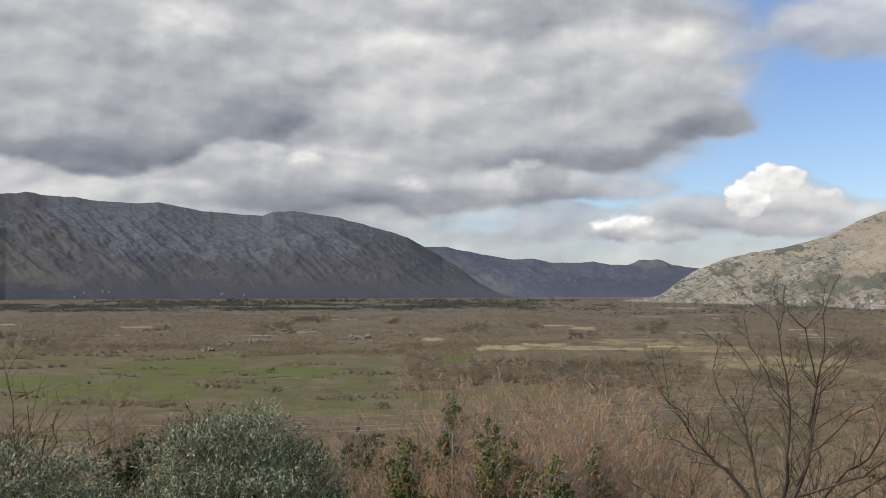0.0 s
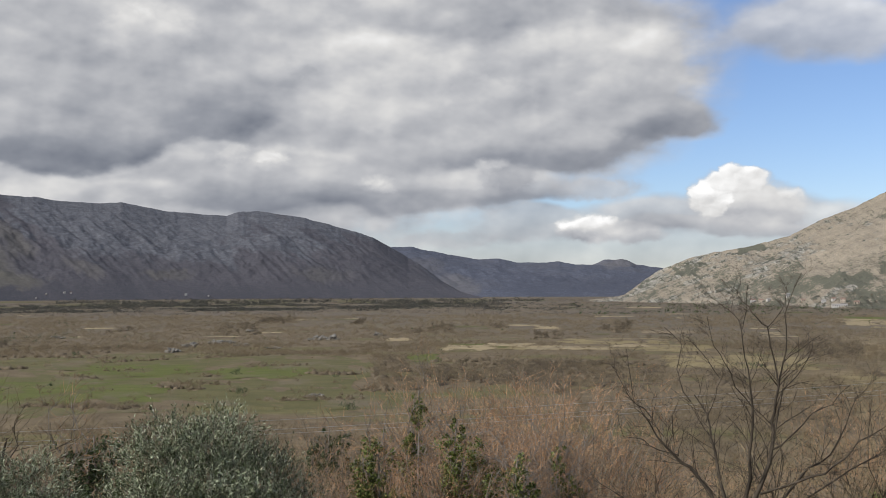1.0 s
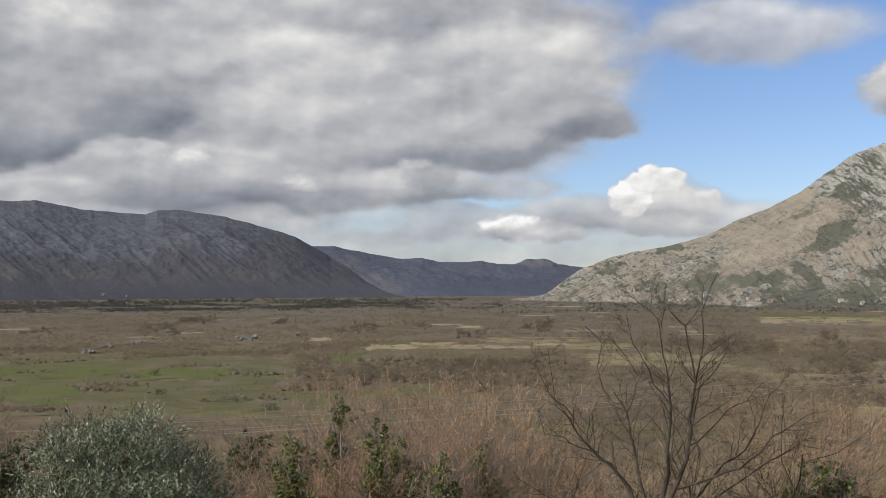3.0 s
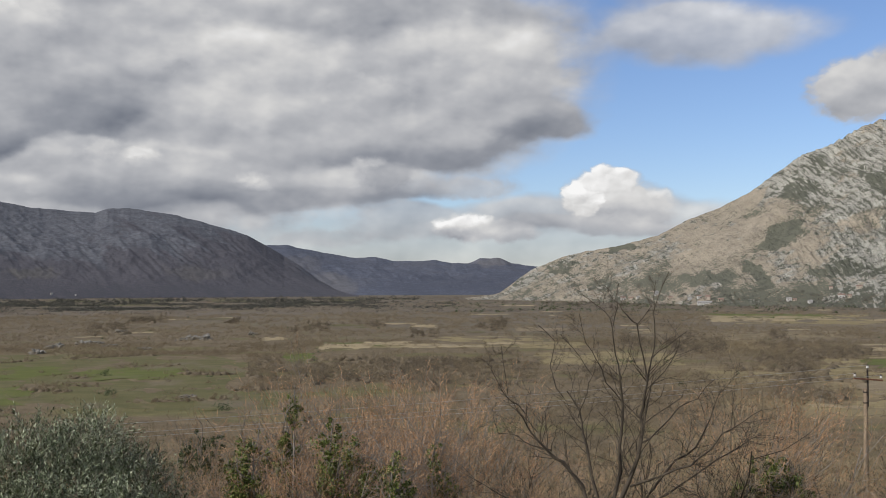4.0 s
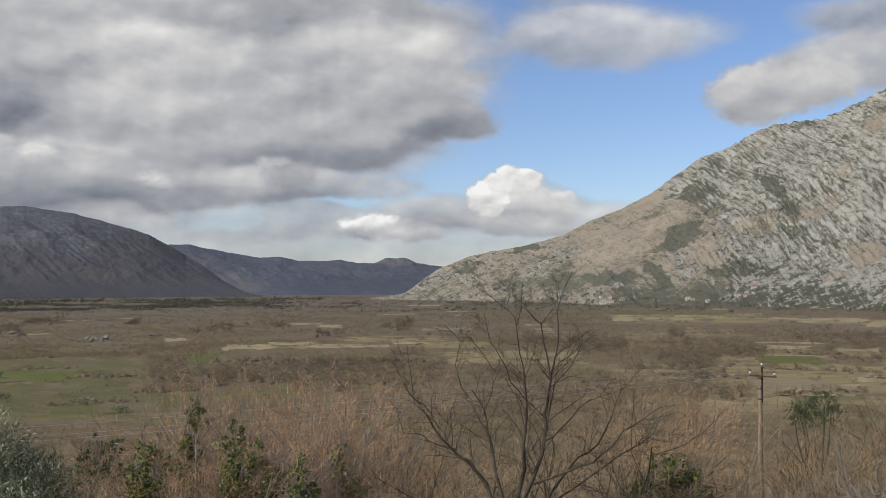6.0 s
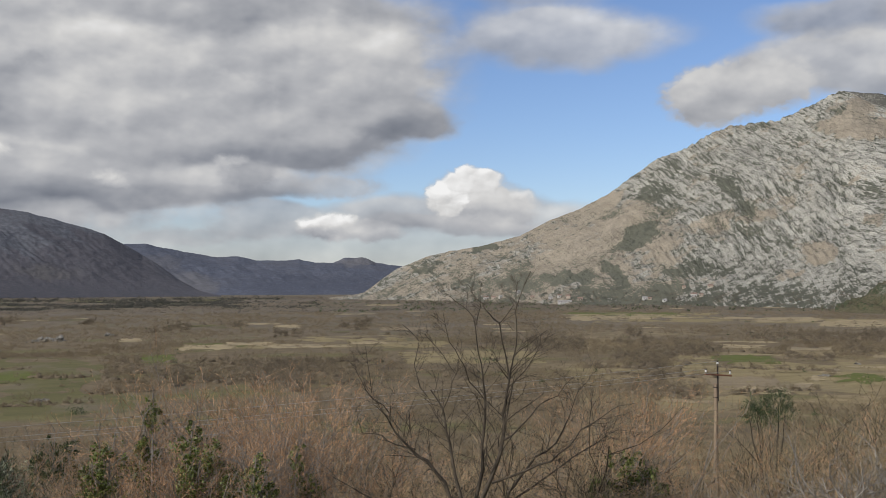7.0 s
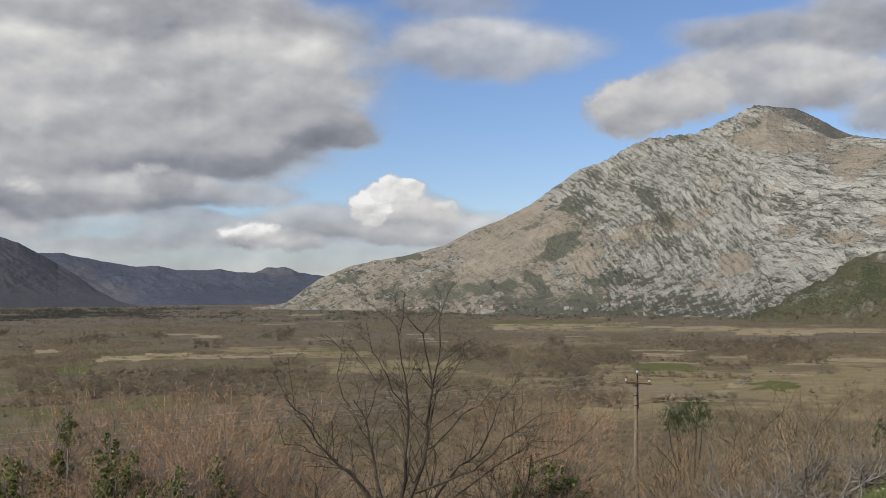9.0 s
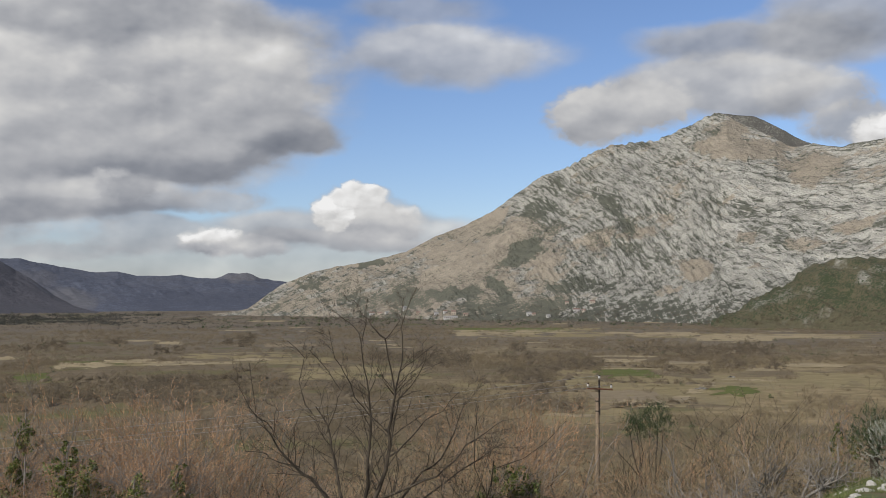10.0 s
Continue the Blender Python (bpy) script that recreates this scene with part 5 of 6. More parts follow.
def wood():
    g = np.random.default_rng(77)
    placed = []
    for _ in range(9000):
        if len(placed) >= 245:
            break
        r = math.exp(g.uniform(math.log(40), math.log(235)))
        az = g.uniform(-26, 47)
        if r < 58 and az > 26:
            continue
        x, y = plan(az, r)
        gap = 2.2 + 0.014 * r
        if any((x - a) ** 2 + (y - b) ** 2 < gap * gap for a, b in placed):
            continue
        if open_land(x, y) > 0.3:
            continue
        placed.append((x, y))
        warm = float(fbm(np.array([x / 25]), np.array([y / 25]), 2)[0])
        if r < 80 and az > -2:
            warm += 0.12
        kind = int(g.choice([0, 2])) if warm > 0.55 else int(g.choice([1, 3, 4]))
        stand(kind, az, r, g.uniform(4.2, 7.0), g.uniform(0, 360), g.uniform(1.0, 1.5))
    # rusty coppice that stands out above the rest
    for kind, az, el, r in ((0, 2.27, -4.27, 42), (2, 3.60, -4.80, 44), (0, 6.71, -4.39, 46), (2, 7.73, -4.59, 43), (0, 9.05, -4.52, 45), (2, 5.23, -5.43, 47), (0, 1.07, -7.50, 36), (0, -0.42, -8.66, 35),
                            (2, 10.20, -5.66, 44), (2, 4.34, -5.73, 42), (0, 8.32, -5.11, 41), (3, 11.63, -6.92, 44), (3, -6.63, -8.32, 48), (1, -5.46, -8.63, 50), (0, 23.47, -4.81, 40), (0, 24.95, -5.69, 42), (2, 6.11, -5.72, 40), (0, 23.67, -5.52, 48), (3, -2.50, -7.79, 46), (4, -3.98, -8.64, 44)):
        stand(kind, az, r, height_for(az, el + 0.2, r), g.uniform(0, 360), g.uniform(0.9, 1.15))
        stand(kind, az + g.uniform(-0.8, 0.8), r + 2.5, height_for(az, el - 0.3, r + 2.5), g.uniform(0, 360), g.uniform(0.9, 1.2))
    for az, el, r in ((-4.87, -8.81, 23), (-4.27, -10.08, 22), (0.18, -8.38, 33), (1.07, -9.53, 32), (11.76, -8.49, 30), (33.43, -7.68, 36), (41.37, -8.24, 34), (25.09, -6.28, 36), (26.14, -5.11, 42), (13.03, -9.29, 28)):
        stand(5, az, r, max(1.5, height_for(az, el, r)), g.uniform(0, 360), 0.8)
    for kind, az, el, r in ((1, 35.11, -5.45, 60), (3, 36.23, -5.01, 62), (1, 37.34, -4.70, 58), (3, 38.85, -4.73, 55), (1, 40.06, -4.93, 60), (4, 41.12, -4.63, 52), (3, 42.04, -4.60, 56), (1, 33.96, -6.19, 54),
                            (4, 42.93, -5.40, 50), (1, 31.23, -7.04, 46), (3, 32.24, -7.13, 46), (1, 33.24, -6.89, 47), (2, 31.81, -7.31, 45), (3, 44.23, -4.55, 56), (1, 45.48, -4.78, 50), (0, 35.65, -6.72, 48), (0, 33.38, -7.62, 44), (2, 37.04, -6.12, 50), (1, 30.80, -6.81, 58), (3, 27.88, -7.42, 55), (1, 31.7, -6.6, 46), (3, 32.6, -6.5, 46)):
        stand(kind, az, r, max(2.5, height_for(az, el, r)), g.uniform(0, 360), 1.1)


wood()
for i, k in enumerate(KINDS):
    # the first-built trees stand in the wood as well
    k.matrix_basis = scaled(ground_pose(-14 + 9 * i, 70 + 8 * i), 0.85)


# undergrowth that hides the soil of the slope, coloured dark as shade between clumps
def undergrowth():
    g = np.random.default_rng(31)
    pile = Pile()
    for count, r0, r1, h, w, twigs, width in ((1300, 18, 60, 1.4, 1.1, 44, 0.045), (1700, 60, 240, 2.0, 1.8, 40, 0.09)):
        az, r = g.uniform(-27, 48, count), np.sqrt(g.uniform(r0**2, r1**2, count))
        keep = ~((az > 33) & (r < 45))
        crown_pile(pile, *plan(az[keep], r[keep]), h, w, twigs, 0.55 if r1 < 100 else 0.8, g, width)
    thing("undergrowth", pile.mesh("undergrowth"), UNDERWOOD, "tangled brown undergrowth on the slope", "undergrowth", "stuff")


undergrowth()


# the leafless tree that stands by itself: limbs in metres right of and above its stool
def lone_tree():
    g = np.random.default_rng(9)
    r = 25.0
    az, el = 17.71, -11.06
    x, y = plan(az, r)
    low = EYE + r * math.tan(radians(el)) - float(ground(x, y)) + 0.1
    hold = holder("bare_tree", ground_pose(az, r), "leafless many-stemmed tree with dark grey bark", "tree")
    s = 0.01305 / 1.95
    limbs, twigs = [], []

    def limb(r0, r1, depth, *spots_):
        p = np.array([((u - 540) * s, 0.0, (780 - v) * s + low) for u, v in spots_])
        p[:, 1] = depth * (p[:, 2] - p[0, 2]) + 0.05 * np.sin(p[:, 2] * 4 + r0 * 99)
        k = 2 * len(p) - 1
        t = np.linspace(0, len(p) - 1, k)
        q = np.stack([np.interp(t, np.arange(len(p)), p[:, i]) for i in range(3)], -1)
        q[1:-1] += g.normal(size=(k - 2, 3)) * 0.018
        limbs.append((q, np.maximum(0.75 * np.linspace(r0, r1, k), 0.008)))
        length = float(np.linalg.norm(np.diff(q, axis=0), axis=1).sum())
        sprout(limbs, twigs, g, q, max(0.013, r0 * 0.36), min(length * 0.8, 1.7) * (1.0 if r0 > 0.03 else 0.6), 0, 3, (int(3 + 3.0 * length), 4, 4), 0.2, 0.03, 0.0075)

    foot = (495, 780 + low / s)
    limb(0.085, 0.022, 0.05, foot, (480, 880), (555, 740), (590, 640), (605, 560), (602, 500), (615, 430), (628, 360), (640, 300))
    limb(0.024, 0.006, 0.10, (640, 300), (648, 230), (652, 150), (660, 90), (700, 10))
    limb(0.028, 0.007, -0.1, (622, 380), (608, 300), (590, 190), (555, 155), (530, 120), (500, 85), (480, 55))
    limb(0.016, 0.005, 0.15, (590, 190), (625, 150), (645, 100), (655, 40))
    limb(0.016, 0.005, 0.3, (638, 305), (690, 265), (755, 215))
    limb(0.030, 0.006, 0.4, (600, 590), (650, 560), (700, 510), (730, 470), (790, 440), (850, 380))
    limb(0.040, 0.008, -0.3, (560, 735), (680, 690), (760, 655), (820, 605), (860, 550), (930, 500), (985, 462))
    limb(0.070, 0.026, 0.12, foot, (490, 860), (528, 700), (527, 620), (540, 520), (535, 440), (530, 360))
    limb(0.024, 0.007, 0.12, (530, 360), (515, 290), (510, 190), (480, 150), (440, 115), (405, 90))
    limb(0.014, 0.005, -0.2, (510, 195), (525, 130), (530, 50))
    limb(0.022, 0.005, -0.35, (536, 450), (490, 390), (450, 300), (420, 250), (400, 150))
    limb(0.075, 0.020, -0.15, foot, (430, 800), (400, 720), (340, 650), (290, 610), (240, 550), (210, 500))
    limb(0.020, 0.005, -0.15, (210, 500), (160, 450), (130, 410), (100, 350), (82, 325))
    limb(0.018, 0.005, 0.2, (250, 560), (225, 530), (150, 470), (140, 380), (120, 270))
    limb(0.022, 0.005, -0.3, (300, 620), (230, 600), (180, 570), (120, 560), (100, 500))
    limb(0.060, 0.022, 0.3, foot, (450, 800), (415, 660), (400, 590), (388, 510), (340, 440))
    limb(0.022, 0.005, 0.3, (340, 440), (300, 380), (295, 330), (310, 250), (250, 195))
    limb(0.020, 0.005, -0.2, (388, 510), (410, 450), (430, 380), (450, 340))
    limb(0.014, 0.005, 0.2, (440, 365), (395, 300), (350, 250), (330, 225))
    limb(0.055, 0.008, 0.5, foot, (600, 840), (720, 690), (800, 640), (850, 545), (900, 440))
    limb(0.045, 0.008, 0.6, foot, (640, 830), (760, 760), (870, 690), (960, 640), (1040, 600))
    limb(0.040, 0.008, -0.6, foot, (400, 840), (260, 760), (150, 720), (60, 660))
    limb(0.030, 0.006, 0.4, (600, 590), (625, 470), (640, 400), (720, 310), (740, 230))
    part("trunk", limbs_mesh("trunk", limbs, 7, 4), BARK, hold)
    part("crown", twigs_mesh("crown", twigs, 1.0), DARK_TWIG, hold, kind="stuff")
    ends = np.array([t[1] for t in twigs])
    at = ends[g.integers(0, len(ends), 110)]
    at = at[(at[:, 2] < low + 1.0)]
    part("withered_foliage", Pile().blades(at, g.normal(size=at.shape) - np.array([0, 0, 0.8]), 0.07, 0.035).mesh("withered_foliage"), DEAD_LEAF, hold, "few rusty leaves clinging low in the crown", "stuff")


lone_tree()


def bare_tree(seed, az, el, r, bark, twig, label, name="bare_tree", trunk=0.09, spread=0.55, group="", crook=0.24):
    """A leafless tree with a short trunk and crooked spreading limbs."""
    g = np.random.default_rng(seed)
    tall = height_for(az, el, r)
    limbs, twigs = [], []
    fork = tall * 0.22
    limbs.append((np.array([(0, 0, -0.1), (0.05, 0.02, fork * 0.5), (0, 0.05, fork)]), np.array([trunk, trunk * 0.85, trunk * 0.8])))
    for i in range(6):
        ang = i * 1.05 + g.uniform(-0.3, 0.3)
        way = np.array([np.cos(ang) * spread, np.sin(ang) * spread, 0.75])
        grow(limbs, twigs, g, (0, 0.05, fork), way, tall * g.uniform(0.5, 0.68), trunk * 0.6, 0, 3, (8, 6, 6), crook, 0.06, 0.01)
    hold = holder(name, ground_pose(az, r), label, "tree", group)
    part("trunk", limbs_mesh("trunk", limbs, 6, 3), bark, hold)
    part("crown", twigs_mesh("crown", twigs), twig, hold, kind="stuff")
    return hold


bare_tree(201, -21.55, -4.47, 24, BARK, BRUSH_GREY, "leafless grey tree behind an olive", trunk=0.085, spread=0.9, crook=0.36)
for i, (az, el, r) in enumerate(((15.02, -7.92, 28), (21.51, -5.55, 29), (23.23, -6.39, 31), (19.59, -8.17, 27), (12.49, -8.79, 29), (24.63, -8.36, 30))):
    bare_tree(230 + i, az, el, r, BARK, BRUSH_GREY, "leafless dark-barked tree in the thicket", "thicket_tree", 0.06, 0.8, "dark trees in the thicket", 0.32)
bare_tree(202, -23.70, -5.00, 26, BARK, BRUSH_GREY, "leafless grey tree behind an olive", trunk=0.085, spread=0.9, crook=0.36)
for i, (az, el, r) in enumerate(((38.95, -6.49, 30), (35.63, -7.85, 29), (33.22, -8.76, 28), (37.56, -8.20, 26), (40.55, -6.99, 33), (30.48, -9.38, 30))):
    bare_tree(210 + i, az, el, r, LICHEN_BARK, BRUSH_GREY, "leafless orchard tree with pale lichen-grey crooked branches", "orchard_tree", 0.10, 0.9, "orchard trees on the bank", 0.36)


# olives: lobed crown of shoots that carry narrow leaves
def olive(name, az, r, crown, shoots, seed, leaf_mat, label, leaf=0.08, sink=0.0):
    """crown: lobes as offsets right, away and above the eye's level, and radius, in metres."""
    g = np.random.default_rng(seed)
    x, y = plan(az, r)
    base = float(ground(x, y))
    hold = holder(name, ground_pose(az, r), label, "tree", "evergreen trees on the slope")
    lobes = np.array([(a, b, EYE + c + 0.1 - base - sink, rad) for a, b, c, rad in crown])
    trunk = []
    trunk.append((np.array([(0, 0, -0.1), (0.1, 0, 0.5), (0.05, 0.1, 1.1)]), np.array([0.2, 0.16, 0.14])))
    for a, b, c, rad in lobes:
        p = np.linspace((0.05, 0.1, 1.1), (a, b, c), 6)
        p[1:-1] += g.normal(size=(4, 3)) * 0.06
        trunk.append((p, np.linspace(0.09, 0.015, 6)))
    part("trunk", limbs_mesh("trunk", trunk, 7, 5), BARK, hold)
    weight = lobes[:, 3] ** 2
    pick = g.choice(len(lobes), shoots, p=weight / weight.sum())
    d = g.normal(size=(shoots, 3)) + np.array([0, -0.25, 0.45])
    d /= np.linalg.norm(d, axis=1)[:, None]
    depth = 0.55 + 0.45 * g.random(shoots) ** 0.6
    root = lobes[pick, :3] + d * (lobes[pick, 3] * depth)[:, None] * np.array([1, 1, 0.95])
    way = d * 0.65 + np.array([0, 0, 0.55]) + g.normal(size=(shoots, 3)) * 0.3
    way /= np.linalg.norm(way, axis=1)[:, None]
    size = g.uniform(0.16, 0.40, shoots) * (0.7 + 0.6 * depth)
    part("crown", Pile().slivers(root, root + way * size[:, None], 0.008).mesh("crown"), BARK_PALE, hold, kind="stuff")
    k = 16
    t = np.tile(np.linspace(0.05, 1.0, k), shoots)
    at = np.repeat(root, k, 0) + np.repeat(way * size[:, None], k, 0) * t[:, None]
    side = np.cross(np.repeat(way, k, 0), g.normal(size=(shoots * k, 3)))
    side /= np.linalg.norm(side, axis=1)[:, None]
    lw = np.repeat(way, k, 0) * 0.75 + side * 0.75
    length = leaf * g.uniform(0.6, 1.15, len(at))
    turn = np.repeat(d, k, 0) + np.array([0, 0, 0.3]) + g.normal(size=at.shape) * 0.55
    part("foliage", Pile().blades(at, lw, length, length * 0.22, turn).mesh("foliage"), leaf_mat, hold, "", "stuff")
    return hold


OLIVE_AZ = -10.8
olive("olive_tree", OLIVE_AZ, 20.0, [(-0.55, 0, -2.85, 0.68), (0.42, 0.1, -2.85, 0.7), (0.05, -0.3, -3.7, 1.0), (-0.98, -0.1, -3.1, 0.58), (1.15, 0, -3.5, 0.7), (-1.15, -0.2, -3.9, 0.7), (1.55, -0.1, -4.1, 0.65),
                                     (-0.6, -0.7, -4.0, 0.9), (0.7, -0.7, -4.1, 0.95), (0, -0.9, -4.6, 1.1), (-1.3, -0.5, -4.8, 0.8), (1.6, -0.5, -4.8, 0.7), (0.0, 0.8, -3.4, 0.9), (0.9, 0.5, -3.5, 0.7)], 5600, 301,
      OLIVE_LEAF, "dense silvery-green olive tree on the slope", 0.078, 0.22)
olive("olive_tree", -19.8, 18.0, [(-0.58, 0, -3.1, 0.5), (0.33, 0, -3.2, 0.48), (-0.1, -0.2, -3.6, 0.6), (0.72, 0, -3.8, 0.45), (-1.3, 0.1, -3.3, 0.6), (0, -0.5, -4.1, 0.8), (0.65, -0.4, -4.3, 0.6), (-1.3, -0.4, -4.1, 0.8)],
      2200, 302, OLIVE_LEAF, "low silvery-green olive tree with two humps", 0.078)
olive("olive_tree", 44.2, 31.0, [(0, 0, -4.2, 0.9), (0.8, 0.2, -3.9, 1.0), (0.3, -0.4, -5.0, 0.9), (1.3, 0, -4.8, 1.0), (1.6, 0.3, -4.0, 0.9)], 700, 303,
      plant_material("pale_olive_leaves", (0.10, 0.11, 0.085), (0.22, 0.235, 0.19), (0.42, 0.43, 0.37), 0.8, 0.5), "pale grey-green olive tree at the edge of the bank", 0.09)


def evergreen(az, r, crown, shoots, seed, label):
    return olive("evergreen_tree", az, r, crown, shoots, seed, EVERGREEN, label, 0.10)


evergreen(32.17, 50.0, [(0.42, 0, -5.35, 0.45), (-0.45, 0, -5.75, 0.42), (-0.85, 0.1, -5.85, 0.36), (0.65, 0, -5.85, 0.4), (0.05, 0, -6.0, 0.5), (-0.5, -0.1, -6.1, 0.4)], 460, 304, "dark evergreen tree with two peaks above brown scrub")
evergreen(42.96, 41.0, [(0.0, 0, -4.6, 0.5), (0.45, 0.1, -4.9, 0.5), (-0.2, 0, -5.2, 0.5), (0.5, 0, -5.6, 0.6)], 380, 305, "dark evergreen bush beside a pale olive")


# ivy: leafy sleeves round stems
def ivy_tree(az, el_top, r, columns, seed, label, leaf_mat=None, low=0.0, leaves=2300):
    g = np.random.default_rng(seed)
    tall = height_for(az, el_top, r)
    hold = holder("ivy_tree", ground_pose(az, r), label, "tree", "ivy-clad trees on the slope")
    limbs, twigs = [], []
    at, out = [], []
    for dx, top, rad in columns:
        h = tall * top
        p = np.array([(dx * 0.5, 0, -0.1), (dx * 0.8, 0.05, h * 0.35), (dx, 0, h * 0.7), (dx + 0.1, 0.05, h)])
        p[1:3] += g.normal(size=(2, 3)) * np.array([0.15, 0.15, 0.05])
        limbs.append((p, np.linspace(0.06, 0.02, 4)))
        for _ in range(11):
            ang = g.uniform(0, 6.28)
            grow(limbs, twigs, g, (dx, 0, h * g.uniform(0.3, 0.98)), (np.cos(ang) * 0.8, np.sin(ang) * 0.8, 0.9), tall * g.uniform(0.16, 0.32), 0.018, 0, 2, (7, 4), 0.24, 0.08, 0.011)
        n = int(leaves * rad * h * (1 - 0.6 * low) / 2.5)
        # clumps of leaves along the stem, smaller towards its top
        heaps = max(16, int(h * (1 - low) * 14))
        cz = h * (low + (1 - low) * g.beta(1.3, 1.2, heaps))
        size = rad * (0.16 + 0.30 * g.random(heaps) ** 1.5) * np.clip(1.4 - 0.7 * (cz / h - low) / (1 - low), 0.4, 1)
        ca, cr = g.uniform(0, 2 * np.pi, heaps), rad * 0.85 * np.sqrt(g.random(heaps)) * (0.35 + 0.65 * np.abs(np.sin(cz * 2.3 + seed)))
        pick = g.integers(0, heaps, n)
        d = g.normal(size=(n, 3))
        d /= np.linalg.norm(d, axis=1)[:, None]
        cx = np.interp(cz, [0, h * 0.7, h], [dx * 0.6, dx, dx + 0.1])
        mid = np.stack([cx + cr * np.cos(ca), cr * np.sin(ca), cz], -1)[pick]
        at.append(mid + d * (size[pick] * g.random(n) ** 0.4)[:, None] * np.array([1, 1, 1.2]))
        out.append(d)
    at, out = np.concatenate(at), np.concatenate(out)
    part("trunk", limbs_mesh("trunk", limbs, 5, 3), LICHEN_BARK, hold)
    part("crown", twigs_mesh("crown", twigs), BRUSH_WARM, hold, kind="stuff")
    part("ivy", Pile().blades(at, g.normal(size=at.shape) + np.array([0, 0, -0.8]), g.uniform(0.055, 0.11, len(at)), g.uniform(0.05, 0.09, len(at)), out + g.normal(size=at.shape) * 0.4).mesh("ivy"), leaf_mat or IVY_LEAF, hold, "glossy green ivy leaves", "stuff")


ivy_tree(2.86, -4.57, 37, [(0, 0.70, 1.3), (-0.4, 0.42, 1.3), (0.4, 0.62, 1.2), (-1.0, 0.30, 1.1), (-0.3, 0.80, 0.5), (0.9, 0.5, 0.6)], 401, "leafless tree wrapped in green ivy", None, 0.0, 2300)
ivy_tree(0.39, -5.16, 39, [(0, 0.98, 0.5), (-0.3, 0.8, 0.5), (0.1, 0.6, 0.5)], 402, "slim stem sleeved in ivy")
ivy_tree(5.67, -6.89, 36, [(0, 0.8, 0.45), (0.2, 0.55, 0.45)], 403, "thin leafless tree with ivy on its trunk")
ivy_tree(-1.46, -6.92, 42, [(0, 0.95, 0.5), (0.5, 0.8, 0.5), (-0.4, 0.7, 0.5)], 404, "leafless shrub tangled with dull ivy")
ivy_tree(7.73, -5.41, 40, [(0, 0.72, 0.4), (0.4, 0.6, 0.35)], 405, "leafless tree with patches of ivy")
ivy_tree(8.46, -6.27, 40, [(0.1, 0.6, 0.5), (0.6, 0.45, 0.45)], 406, "leafless tree with patches of ivy")
ivy_tree(25.34, -7.77, 38, [(0, 0.9, 0.6), (0.5, 0.75, 0.55), (-0.5, 0.7, 0.5)], 407, "leafless tree swathed in dark ivy", IVY_LEAF, 0.35)
ivy_tree(-4.28, -7.14, 52, [(0, 0.98, 0.6), (0.7, 0.95, 0.6), (-0.7, 0.92, 0.5)], 408, "dark evergreen bush among brown scrub", EVERGREEN)
ivy_tree(-16.20, -6.93, 27, [(0, 0.97, 0.7), (-0.5, 0.88, 0.7), (0.5, 0.92, 0.7)], 409, "dark green shrub behind an olive", EVERGREEN)
ivy_tree(41.36, -5.86, 42, [(0, 0.95, 0.3), (0.4, 0.8, 0.4)], 412, "leafless shrub with some ivy")
ivy_tree(24.82, -8.17, 30, [(0, 0.95, 0.8), (0.6, 0.85, 0.7), (-0.6, 0.8, 0.7)], 413, "leafless tree swathed in dark ivy")
ivy_tree(5.54, -8.43, 33, [(0, 0.95, 0.6), (0.4, 0.8, 0.5)], 414, "thin leafless tree with ivy on its trunk")
ivy_tree(-1.76, -7.52, 35, [(0, 0.95, 0.7), (-0.5, 0.85, 0.6), (0.4, 0.75, 0.6)], 415, "leafless shrub tangled with dull ivy")

# ---- power line ----
def lathe(profile, sides=10):
    """A turned body from (radius, height) pairs."""
    pile = Pile()
    r, z = np.array(profile).T
    t = np.arange(sides) / sides * 2 * np.pi
    v = np.stack([r[:, None] * np.cos(t), r[:, None] * np.sin(t), np.repeat(z[:, None], sides, 1)], -1)
    i = np.arange(len(r) * sides).reshape(len(r), sides)
    j = np.roll(i, -1, axis=1)
    return pile.put(v, np.stack([i[:-1], j[:-1], j[1:], i[1:]], -1).reshape(-1, 4))


def box_mesh(name, size, at=(0, 0, 0), bevel=0.0, turn=None):
    bm = bmesh.new()
    bmesh.ops.create_cube(bm, size=1.0)
    bmesh.ops.scale(bm, vec=size, verts=bm.verts)
    if bevel:
        bmesh.ops.bevel(bm, geom=bm.edges[:], offset=bevel, segments=1, affect="EDGES")
    if turn:
        bmesh.ops.transform(bm, matrix=turn, verts=bm.verts)
    bmesh.ops.translate(bm, vec=at, verts=bm.verts)
    me = bpy.data.meshes.new(name)
    bm.to_mesh(me)
    bm.free()
    return me


POLE_AZ, POLE_EL = 29.56, -4.11
POLE_R = 55.0
POLE_X, POLE_Y = (float(v) for v in plan(POLE_AZ, POLE_R))
POLE_TOP = EYE + POLE_R * math.tan(radians(POLE_EL))


